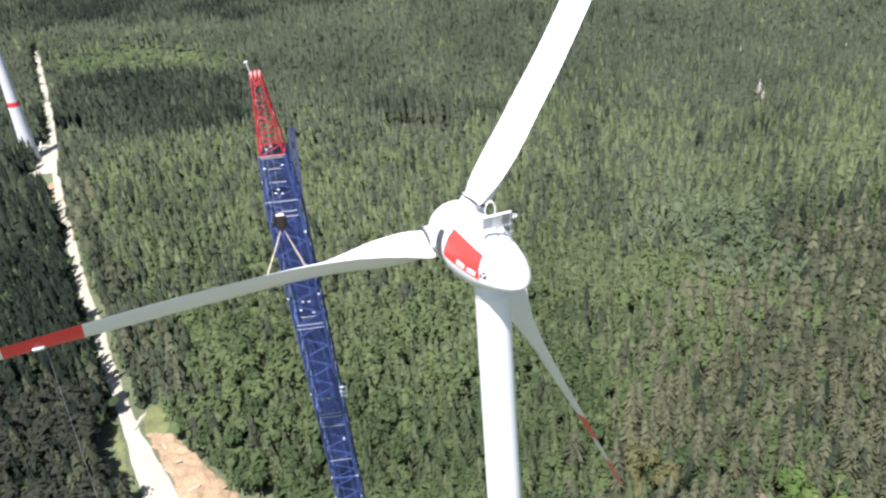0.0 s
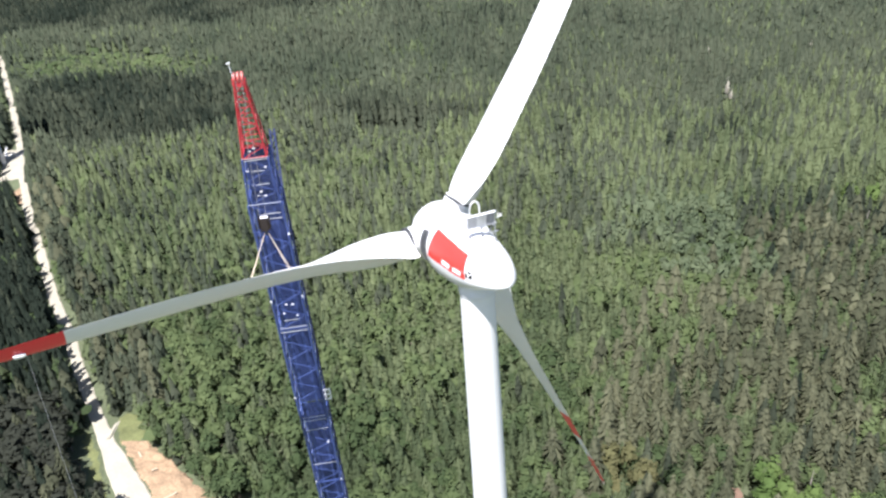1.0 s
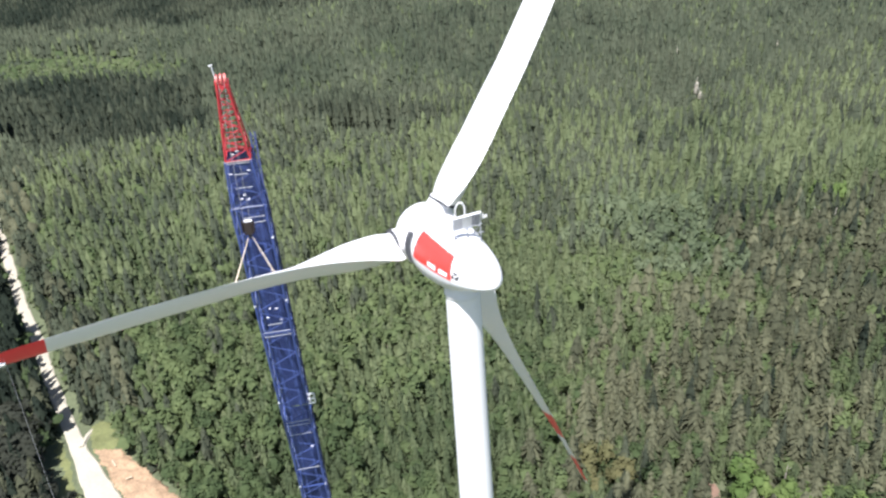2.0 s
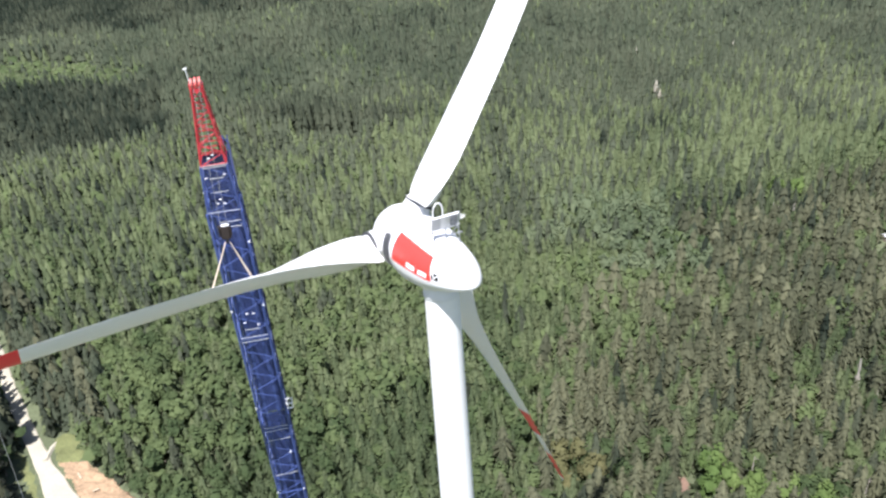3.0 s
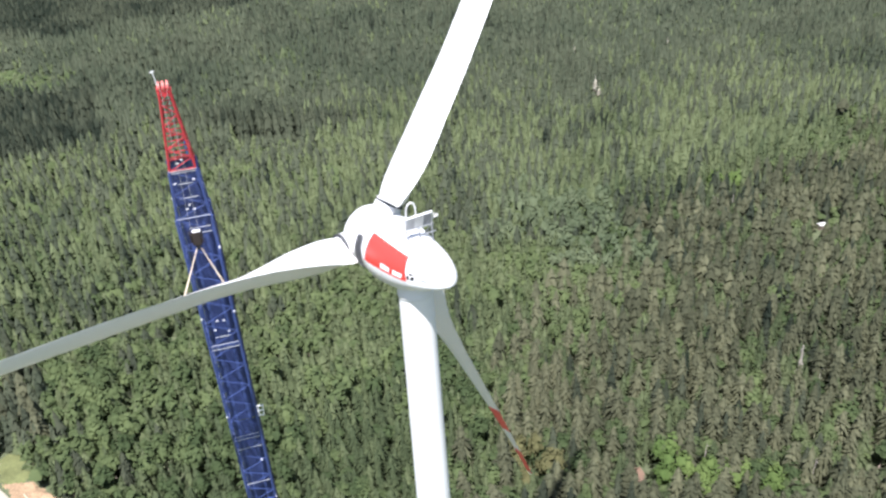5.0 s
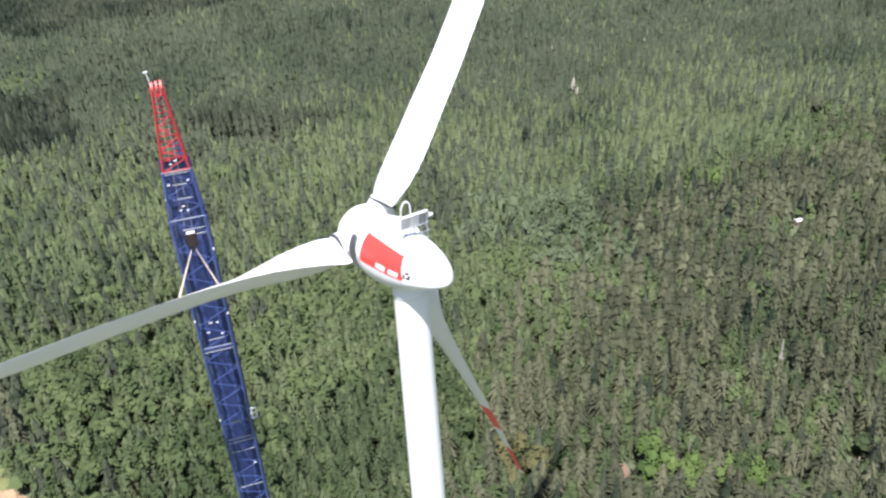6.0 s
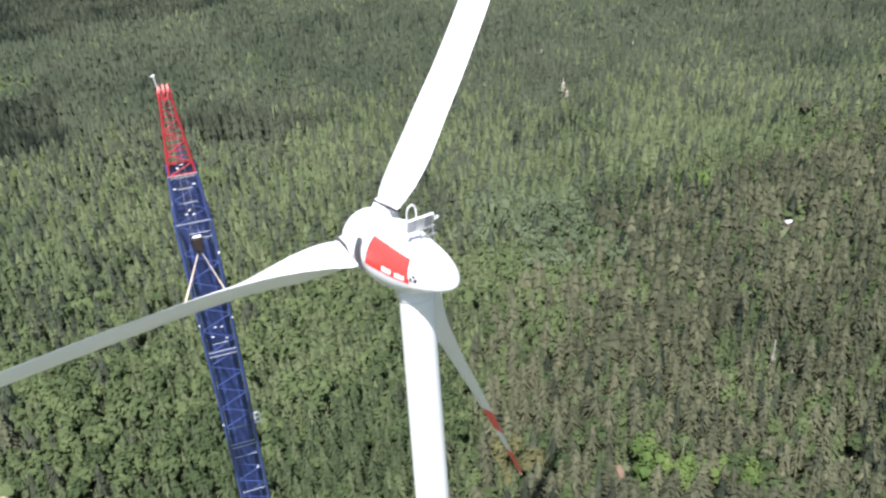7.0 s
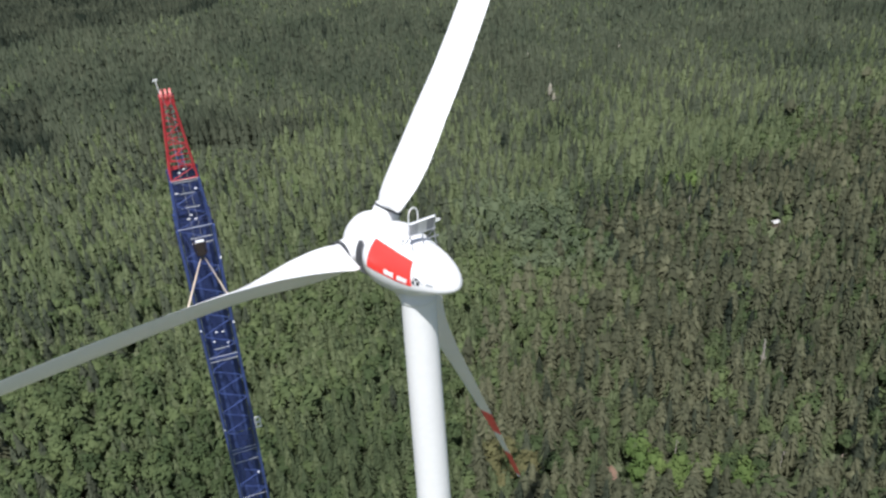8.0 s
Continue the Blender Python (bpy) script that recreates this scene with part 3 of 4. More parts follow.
for k in range(12):
    w, z = 0.9 - 0.047 * k, 158.6 + 0.57 * k
    part("rung", bar(bmesh.new(), boom(-w, w * 0.8, z), boom(w, w * 0.8, z), 0.05, 0.12), CRANE_RED, tip)

# bright bars across the front at the joints
for z, w, back in ((158.2, 2.5, -1.2), (158.0, 2.4, -1.2), (156.8, 1.2, -1.15), (155.4, 1.6, -1.3), (153.4, 3.0, -1.6), (152.2, 1.9, -1.6), (151.6, 1.9, -1.6), (138.3, 1.5, -1.6), (137.2, 2.8, -1.6), (136.6, 2.8, -1.6), (122.4, 2.7, -1.6), (121.8, 2.7, -1.6), (120.1, 2.6, -1.6), (113.4, 2.7, -1.6)):
    x0 = 0.35 if w == 1.9 else 0.0
    part("cross_bar", bar(bmesh.new(), boom(x0 - w / 2, back, z), boom(x0 + w / 2, back, z), 0.05, 0.05), STEEL, crane, "bright galvanised cross bar")
for z, x in ((159.3, 0.1), (159.0, -0.3), (157.2, 0.75), (157.0, -0.9), (154.2, -0.4), (154.1, 0.2), (154.6, -0.1), (140.5, -0.2), (140.4, 0.45), (139.3, -0.6), (138.8, 0.7)):
    part("rope_guide", box(bmesh.new(), Matrix.Translation(boom(x, -1.3 if z > 153.3 else -1.55, z)), 0.24, 0.1, 0.06), CRANE_WHITE, crane, "white rope guide")
for z, x in ((141.2, -1.6), (141.4, 1.62), (149.6, 1.62), (126.2, -1.62), (117.5, 1.0), (109.8, 1.6), (110.0, -1.6), (105.6, -1.6), (105.4, 1.6), (155.6, -1.35)):
    part("work_lamp", box(bmesh.new(), Matrix.Translation(boom(x, -1.62 if z < 152 else -1.3, z)), 0.16, 0.16, 0.2), CRANE_WHITE, crane, "small white lamp housing")
cage = bmesh.new()
for x in (1.8, 2.35):
    bar(cage, boom(x, -0.8, 124.3), boom(x, -0.8, 126.0), 0.13)
for z in (124.35, 125.15, 125.95):
    bar(cage, boom(1.6, -0.8, z), boom(2.4, -0.8, z), 0.13)
part("side_ladder", cage, CRANE_WHITE, crane, "short white side ladder")
for x in (-1.72, 1.72):
    part("pendant", tube(bmesh.new(), boom(x, 0.6, 0), boom(x * 0.98, 0.6, 152.5), 0.09, 6), BLUE_DARK, crane, "dark steel pendant line")
for x in (-0.7, 0.7):
    part("pendant", bar(bmesh.new(), boom(x, -1.0, 60), boom(x, -1.0, 152.5), 0.26, 0.07), BLUE, crane, "flat blue pendant bar")

# boom head with sheaves, mast and wind sensor
for x in (-0.35, 0.0, 0.35):
    sheave = tube(bmesh.new(), boom(x - 0.09, 0, 165.7), boom(x + 0.09, 0, 165.7), 0.48, 20)
    part("sheave", sheave, PINK, crane, "pale red rope sheave", smooth=True)
part("head_plate", box(bmesh.new(), Matrix.Translation(boom(0, 0, 165.3)), 1.15, 0.8, 0.7), CRANE_RED, crane, "red boom head plate")
part("wind_mast", tube(bmesh.new(), boom(-0.4, -0.2, 165.6), boom(-0.55, -0.2, 167.2), 0.045), CRANE_WHITE, crane, "white wind sensor mast")
part("wind_cups", bar(bmesh.new(), boom(-0.75, -0.2, 167.1), boom(-0.4, -0.2, 167.2), 0.09), CRANE_WHITE, crane)
strut_bm = bmesh.new()
a, b = Vector((0.9, 9.5 - 34.1, 149.6)), Vector((0.15, 20.6 - 34.1, 154.0))
for x in (-0.3, 0.3):
    for zz in (-0.3, 0.3):
        bar(strut_bm, a + Vector((x, 0, zz)), b + Vector((x * 0.8, 0, zz * 0.8)), 0.17)
for k in range(8):
    u, v = k / 8, (k + 1) / 8
    s = 1 if k % 2 else -1
    for zz in (-0.3, 0.3):
        bar(strut_bm, a.lerp(b, u) + Vector((0.3 * s, 0, zz)), a.lerp(b, v) + Vector((-0.3 * s, 0, zz)), 0.1)
part("back_strut", strut_bm, BLUE_DARK, crane, "dark blue lattice back strut")

# undercarriage on the hardstand
part("undercarriage", box(bmesh.new(), Matrix.Translation((0, 3.5, 1.6)), 5.0, 11.0, 2.6), BLUE, crane, "blue crane undercarriage")

# hook block and slings
HOOK_AT = Vector((-19.1, 0.4, 152.0))
hook = thing("hook_block", HOOK_AT, "dark crane hook block with a white top plate", "hook block")
bm = box(bmesh.new(), pose(0, 0, 0.55), 0.85, 0.5, 1.3)
bmesh.ops.bevel(bm, geom=bm.edges[:], offset=0.1, segments=2, affect="EDGES")
part("block_body", bm, BLOCK, hook, "dark steel block body")
for x in (-0.5, 0.5):
    part("side_plate", box(bmesh.new(), pose(x, 0, 0.75), 0.08, 0.6, 1.0), BLOCK, hook)
part("top_plate", box(bmesh.new(), pose(0.05, 0, 1.28), 0.7, 0.3, 0.10), CRANE_WHITE, hook, "white top plate")
part("hook", tube(bmesh.new(), (0, 0, -0.45), (0, 0, 0.0), 0.16, 10), BLACK, hook)
for x in (-0.3, 0.3):
    part("hoist_rope", tube(bmesh.new(), (x, 0, 1.35), boom(x * 0.8, -0.5, 165.6) + BASE - HOOK_AT, 0.02, 5), ROPE, hook, "thin steel hoist rope")
slings = thing("lifting_sling", HOOK_AT, "pale yellow lifting slings holding the blade", "sling")
for r, o in ((16.1, 0.18), (20.2, -0.18)):
    for side in (-0.35, 0.2):
        p = blade_a(r) + Vector((0, side, 0.55)) - HOOK_AT
        part("sling_leg", bar(bmesh.new(), (o, 0, -0.4), p, 0.085, 0.05), SLING, slings)

# ---- second tower ----
second = thing("turbine_tower", (-233, 445, 0), "pale concrete turbine tower with one red ring", "tower")
bm = loft(bmesh.new(), [[(r * math.cos(2 * math.pi * i / 40), r * math.sin(2 * math.pi * i / 40), z) for i in range(40)] for z, r in ((0, 4.9), (10, 4.45), (37, 3.5), (66, 2.8), (100, 2.2), (145, 1.6))])
part("shaft", bm, CONCRETE, second, smooth=True)
bm = loft(bmesh.new(), [[(r * math.cos(2 * math.pi * i / 40), r * math.sin(2 * math.pi * i / 40), z) for i in range(40)] for z, r in ((35.6, 3.6), (38.4, 3.5))])
part("red_ring", bm, RED, second, "red warning ring", smooth=True)

# ---- pale dead trees and a hut in the forest ----
def dead_tree(x, y, height, seed):
    g = random.Random(seed)
    tree = thing("dead_tree", (x, y, 0), "pale bare dead tree standing in the forest", "tree", "bare dead trees")
    bm = bmesh.new()
    tube(bm, (0, 0, 0), (0.2, 0.1, height * 0.5), 0.6, 8, 0.5)
    tube(bm, (0.2, 0.1, height * 0.5), (0.1, 0, height), 0.5, 8, 0.15)
    part("trunk", bm, PALE_BARK, tree)
    for k in range(40):
        z = height * g.uniform(0.3, 0.97)
        a, r = g.uniform(0, 6.28), g.uniform(0.8, 1.9) * (1.15 - z / height)
        part("limb", tube(bmesh.new(), (0.15, 0.05, z), (r * math.cos(a), r * math.sin(a), z + g.uniform(0.2, 1.0)), 0.2, 5, 0.1), PALE_BARK, tree)
    return tree


dead_tree(155.5, 112, 17, 6)


def bare_stem(x, y, height, lean, seed):
    """A slim pale stem with a few stubs, in a gap between the trees."""
    g = random.Random(seed)
    tree = thing("bare_tree", (x, y, 0), "slim pale bare stem in a dark forest gap", "tree", "bare stems in forest gaps")
    bm = tube(bmesh.new(), (0, 0, 0), (lean * 0.5, 0, height * 0.55), 0.17, 6, 0.14)
    tube(bm, (lean * 0.5, 0, height * 0.55), (lean, 0.2, height), 0.14, 6, 0.05)
    part("trunk", bm, PALE_BARK, tree)
    for k in range(7):
        u = g.uniform(0.5, 0.95)
        a, r = g.uniform(0, 6.28), g.uniform(0.4, 1.1)
        part("limb", tube(bmesh.new(), (lean * u, 0, height * u), (lean * u + r * math.cos(a), r * math.sin(a), height * u + 0.3), 0.05, 4, 0.02), PALE_BARK, tree)


for k, (x, y, height, lean) in enumerate(((156.2, 104.2, 14, 1.6), (174.2, 106.5, 12, 0.8), (127.2, 70.2, 13, 1.0), (126.2, 70.6, 11, 0.3), (105, 89.5, 10, 0.6), (142.2, 89, 11, 1.2), (191.5, 230.5, 11, 0.4), (198.3, 228.2, 12, -0.3), (200.2, 227.6, 10, 0.2), (206.2, 225.2, 12, 0.5))):
    bare_stem(x, y, height, lean, k)

hut = thing("forest_hut", (236.4, 200, 0), "small wooden hut with a white sheet roof", "hut")
part("hut_wall", box(bmesh.new(), pose(0, 0, 1.2), 3.4, 2.4, 2.4), BARK, hut, "dark board walls")
for s in (-1, 1):
    part("roof_sheet", box(bmesh.new(), pose(0, s * 0.75, 2.65, -s * 18), 3.9, 1.65, 0.08), HUT_WHITE, hut, "white sheet roof half")

# ---- forest ----
rng = np.random.default_rng(7)


def conifer(height, radius, base, stacks, sides, tiers, per, droop, seed, width=0.4, shape=0.85, core=0.75):
    """A conifer: a ragged stack of skirts for the dense inside, slender boughs of uneven length round it, and a thin trunk."""
    g = np.random.default_rng(seed)
    v, f = [], []

    def reach(u):
        return radius * max(1 - u ** 1.25, 0.0) ** shape

    for t in range(stacks):
        u = t / stacks
        z = base + (height - base) * u
        top = min(base + (height - base) * (u + 1.7 / stacks), height)
        if t == stacks - 1:
            top = height
        r = reach(u) * core + 0.15
        i, a0 = len(v), g.uniform(0, 6.28)
        v.append((g.uniform(-0.1, 0.1), g.uniform(-0.1, 0.1), top))
        for k in range(sides):
            a = a0 + 6.283 * k / sides + g.uniform(-0.2, 0.2)
            rr = r * (1.25 if k % 2 else 0.75) * g.uniform(0.85, 1.15)
            v.append((rr * math.cos(a), rr * math.sin(a), z + g.uniform(-0.5, 0.5) + (0.5 if k % 2 == 0 else -0.2)))
        f += [(i, i + 1 + k, i + 1 + (k + 1) % sides) for k in range(sides)]
    for t in range(tiers):
        u = (t + 0.3) / tiers
        z0 = base + (height * 0.97 - base) * u
        r = reach(u) * g.uniform(0.85, 1.15) + 0.25
        a0 = g.uniform(0, 6.28)
        count = max(3, round(per * (0.5 + 0.5 * (1 - u))))
        for k in range(count):
            a = a0 + 6.283 * k / count + g.uniform(-0.35, 0.35)
            rr = r * g.uniform(0.7, 1.25)
            z = z0 + g.uniform(-0.45, 0.45)
            w = min(width * g.uniform(0.7, 1.3), rr * 0.5)
            c, s = math.cos(a), math.sin(a)
            tw = g.uniform(-0.35, 0.35)
            m = rr * g.uniform(0.5, 0.7)
            q = rr * 0.15
            i = len(v)
            v += [(q * c, q * s, z + 0.45 + 0.1 * rr), (m * c - w * s, m * s + w * c, z + 0.15 + tw * w), (rr * c, rr * s, z - droop * rr), (m * c + w * s, m * s - w * c, z + 0.15 - tw * w)]
            f += [(i, i + 1, i + 2), (i, i + 2, i + 3)]
    nf = len(f)
    i = len(v)
    v += [(0.22, 0, 0), (-0.11, 0.19, 0), (-0.11, -0.19, 0), (0, 0, height * 0.9)]
    f += [(i, i + 1, i + 3), (i + 1, i + 2, i + 3), (i + 2, i, i + 3)]
    v = np.array(v, np.float32)
    return leafy(v, np.array(f, np.int32), nf, v * np.array([1, 1, 0]), 0.8, g)


def leafy(v, f, nf, out, rise, g):
    """Turns every face outwards and gives each point the soft outward normal of its crown. out: outward direction at each point."""
    nrm = out / np.maximum(np.linalg.norm(out, axis=1, keepdims=True), 1e-3) + np.array([0, 0, rise]) + g.normal(0, 0.16, v.shape)
    nrm /= np.linalg.norm(nrm, axis=1, keepdims=True)
    flat = np.cross(v[f[:, 1]] - v[f[:, 0]], v[f[:, 2]] - v[f[:, 0]])
    back = (flat * nrm[f].mean(1)).sum(1) < 0
    f[back] = f[back][:, ::-1]
    return v, f, nf, nrm.astype(np.float32)


_t = (1 + 5 ** 0.5) / 2
ICO_V = np.array([(-1, _t, 0), (1, _t, 0), (-1, -_t, 0), (1, -_t, 0), (0, -1, _t), (0, 1, _t), (0, -1, -_t), (0, 1, -_t), (_t, 0, -1), (_t, 0, 1), (-_t, 0, -1), (-_t, 0, 1)], np.float32) / math.hypot(1, _t)
ICO_F = np.array([(0, 11, 5), (0, 5, 1), (0, 1, 7), (0, 7, 10), (0, 10, 11), (1, 5, 9), (5, 11, 4), (11, 10, 2), (10, 7, 6), (7, 1, 8), (3, 9, 4), (3, 4, 2), (3, 2, 6), (3, 6, 8), (3, 8, 9), (4, 9, 5), (2, 4, 11), (6, 2, 10), (8, 6, 7), (9, 8, 1)], np.int32)


def broadleaf(height, radius, lumps, cards, seed, size=0.62, middle=0.6, half=0.4, plump=1.0):
    """A broad-leaved tree: folded leafy sprays over uneven limbs, a few dense inner masses, and a trunk."""
    g = np.random.default_rng(seed)
    v, f, n = [], [], 0
    cz, hz = height * middle, height * half
    spots = []
    for k in range(8):
        if k == 0:
            p, s, tall = np.array([0, 0, cz + hz * 0.12]), radius * 0.58, hz * 0.88 / (radius * 0.58)
        else:
            a, e = 2.4 * k + g.uniform(-0.4, 0.4), g.uniform(-0.35, 0.75)
            q = g.uniform(0.5, 0.72)
            p = np.array([math.cos(a) * math.cos(e) * radius * q, math.sin(a) * math.cos(e) * radius * q, cz + math.sin(e) * hz * 0.8])
            s, tall = radius * g.uniform(0.28, 0.42), g.uniform(1.1, 1.6)
        spots.append((p, s, tall))
        if k < lumps:
            c = s * (0.78 if k == 0 else 0.9) * plump
            v.append(ICO_V * g.uniform(0.72, 1.12, (12, 1)) * np.array([c, c, c * tall / (plump if k == 0 else 1)]) + p)
            f.append(ICO_F + n)
            n += 12
    for k in range(cards):
        p, s, tall = spots[0 if g.random() < 0.3 else g.integers(1, len(spots))]
        d = g.normal(size=3)
        d[2] = abs(d[2]) - 0.35
        d /= np.linalg.norm(d)
        c = p + d * s * g.uniform(0.75, 1.12) * np.array([1, 1, tall])
        nrm = d + np.array([0, 0, 0.35]) + g.normal(size=3) * 0.45
        nrm /= np.linalg.norm(nrm)
        t1 = np.cross(nrm, g.normal(size=3))
        t1 /= np.linalg.norm(t1)
        t2 = np.cross(nrm, t1)
        w = size * g.uniform(0.6, 1.35)
        fold = nrm * w * g.uniform(0.1, 0.35)
        v.append(np.array([c - t1 * w * 0.7, c + t2 * w * g.uniform(0.4, 0.7) - fold, c + t1 * w * g.uniform(0.7, 1.2), c - t2 * w * g.uniform(0.4, 0.7) - fold]))
        f.append(np.array([(0, 1, 2), (0, 2, 3)]) + n)
        n += 4
    nf = sum(len(q) for q in f)
    v.append(np.array([(0.28, 0, 0), (-0.14, 0.24, 0), (-0.14, -0.24, 0), (0.05, 0.05, cz)]))
    f.append(np.array([(0, 1, 3), (1, 2, 3), (2, 0, 3)]) + n)
    v = np.concatenate(v).astype(np.float32)
    return leafy(v, np.concatenate(f).astype(np.int32), nf, (v - np.array([0, 0, cz - 0.4 * hz])) * np.array([1, 1, 0.5]), 0.3, g)


def mesh_from(name, v, f, mat, tint=None, bark=None, nrm=None):
    me = bpy.data.meshes.new(name)
    me.vertices.add(len(v))
    me.vertices.foreach_set("co", np.ascontiguousarray(v, np.float32).ravel())
    me.loops.add(f.size)
    me.loops.foreach_set("vertex_index", np.ascontiguousarray(f, np.int32).ravel())
    me.polygons.add(len(f))
    me.polygons.foreach_set("loop_start", np.arange(0, f.size, 3, dtype=np.int32))
    me.polygons.foreach_set("loop_total", np.full(len(f), 3, np.int32))
    if tint is not None:
        at = me.attributes.new("tint", "FLOAT", "POINT")
        at.data.foreach_set("value", np.ascontiguousarray(tint, np.float32))
    me.materials.append(mat)
    if bark is not None:
        me.materials.append(BARK)
        me.polygons.foreach_set("material_index", bark.astype(np.int32))
    me.polygons.foreach_set("use_smooth", np.ones(len(f), bool))
    me.update(calc_edges=True)
    if nrm is not None:
        at = me.attributes.new("custom_normal", "FLOAT_VECTOR", "POINT")
        at.data.foreach_set("vector", np.ascontiguousarray(nrm, np.float32).ravel())
    return me


def forest(name, templates, spots, mat, label):
    """Many trees joined into one mesh. spots: rows of x, y, scale, height factor, turn, tint."""
    vs, fs, ts, bs, ns, n = [], [], [], [], [], 0
    pick = rng.integers(len(templates), size=len(spots))
    for i, (tv, tf, nf, tn) in enumerate(templates):
        p = spots[pick == i]
        if not len(p):
            continue
        c, s = np.cos(p[:, 4])[:, None], np.sin(p[:, 4])[:, None]
        x = (tv[None, :, 0] * c - tv[None, :, 1] * s) * p[:, 2:3] + p[:, 0:1]
        y = (tv[None, :, 0] * s + tv[None, :, 1] * c) * p[:, 2:3] + p[:, 1:2]
        zz = tv[None, :, 2] * p[:, 3:4] + 0 * x
        vs.append(np.stack([x, y, zz], -1).reshape(-1, 3))
        ns.append(np.stack([tn[None, :, 0] * c - tn[None, :, 1] * s, tn[None, :, 0] * s + tn[None, :, 1] * c, tn[None, :, 2] + 0 * x], -1).reshape(-1, 3))
        fs.append((tf[None] + (np.arange(len(p)) * len(tv))[:, None, None]).reshape(-1, 3) + n)
        ts.append(np.repeat(p[:, 5], len(tv)))
        bs.append(np.tile(np.arange(len(tf)) >= nf, len(p)))
        n += len(p) * len(tv)
    if not vs:
        return None
    ob = new(name, mesh_from(name, np.concatenate(vs), np.concatenate(fs), mat, np.concatenate(ts), np.concatenate(bs), np.concatenate(ns)))
    return tagged(ob, label, "forest", kind="stuff")


def value_noise(x, y, scale, seed):
    """Smooth noise, 0 to 1."""
    g = np.random.default_rng(seed)
    tab = g.random((64, 64))
    u, w = x / scale, y / scale
    i, j = np.floor(u).astype(int), np.floor(w).astype(int)
    a, b = u - i, w - j
    a, b = a * a * (3 - 2 * a), b * b * (3 - 2 * b)
    t = lambda p, q: tab[p % 64, q % 64]
    return (t(i, j) * (1 - a) + t(i + 1, j) * a) * (1 - b) + (t(i, j + 1) * (1 - a) + t(i + 1, j + 1) * a) * b


def road_gap(x, y):
    """Distance from the track's edge; negative on the track."""
    best = np.full(len(x), 1e9)
    line = ROAD
    for (x0, y0, w0), (x1, y1, w1) in zip(line, line[1:]):
        dx, dy = x1 - x0, y1 - y0
        u = np.clip(((x - x0) * dx + (y - y0) * dy) / (dx * dx + dy * dy), 0, 1)
        best = np.minimum(best, np.hypot(x - x0 - u * dx, y - y0 - u * dy) - (w0 + (w1 - w0) * u))
    return best


def blob(x, y, cx, cy, rx, ry, turn=0.0):
    c, s = math.cos(turn), math.sin(turn)
    u, w = (x - cx) * c + (y - cy) * s, -(x - cx) * s + (y - cy) * c
    return np.hypot(u / rx, w / ry)


def grid_spots(x0, x1, y0, y1, step):
    """Uneven spacing: a turned lattice, strongly jittered and thinned here and there."""
    cx, cy, h = (x0 + x1) / 2, (y0 + y1) / 2, math.hypot(x1 - x0, y1 - y0) / 2
    gx, gy = np.meshgrid(np.arange(-h, h, step), np.arange(-h, h, step * 0.87))
    gx = gx + (np.arange(gy.shape[0]) % 2)[:, None] * step / 2
    u, w = gx.ravel(), gy.ravel()
    u, w = u + rng.normal(0, 0.36, len(u)) * step, w + rng.normal(0, 0.36, len(w)) * step
    x, y = cx + u * math.cos(0.41) - w * math.sin(0.41), cy + u * math.sin(0.41) + w * math.cos(0.41)
    ok = (x > x0) & (x < x1) & (y > y0) & (y < y1) & (rng.random(len(x)) > 0.12 * value_noise(x, y, 22, 31))
    return x[ok], y[ok]


def clear_of(x, y):
    """Where trees stand: away from track, pads, meadows and gaps."""
    keep = road_gap(x, y) > np.where(y < 172, 1.6, np.where(x < -100 - (y - 150) * 0.42, np.where(y < 260, 1.7, 1.4), np.where(y < 270, 3.0, 2.4))) + 1.5 * value_noise(x, y, 14, 3)
    for outline in (DIRT, MOUND):
        keep &= ~np.array([inside(p, q, outline) for p, q in zip(x, y)], bool) if len(x) else keep
    for cx, cy, rx, ry, tn in ((-219, 436, 8, 32, 0.4), (-202, 392, 5, 22, 0.3), (-215, 405, 10, 18, 0.35), (-70, 112, 17, 12, 0), (-82, 117, 6, 9, 0), (-233, 461, 7, 10, 0), (-12, 22, 27, 27, 0), (-108.5, 146, 5.2, 21, 0.42), (83.6, 88, 3.4, 12, -0.5),
                               (216, 384, 4, 9, -0.5), (238, 462, 2.5, 8, -0.5), (304, 447, 2.5, 8, -0.55), (230.5, 194, 5, 12, -0.75), (-233, 446, 4.8, 4.8, 0), (-208, 471, 17, 7, 0.45), (155.5, 102.5, 2.4, 4, 0), (174, 105, 2.6, 3.5, 0), (127, 67.5, 2.2, 3.5, 0), (105, 88, 1.8, 2.6, 0), (141.8, 86.5, 2, 3.2, 0), (142, 65, 3, 4, 0),
                               (199, 227, 9.5, 3.4, -0.33), (8, 413, 33, 3.6, -0.36)):
        keep &= blob(x, y, cx, cy, rx, ry, tn) > 1
    return keep


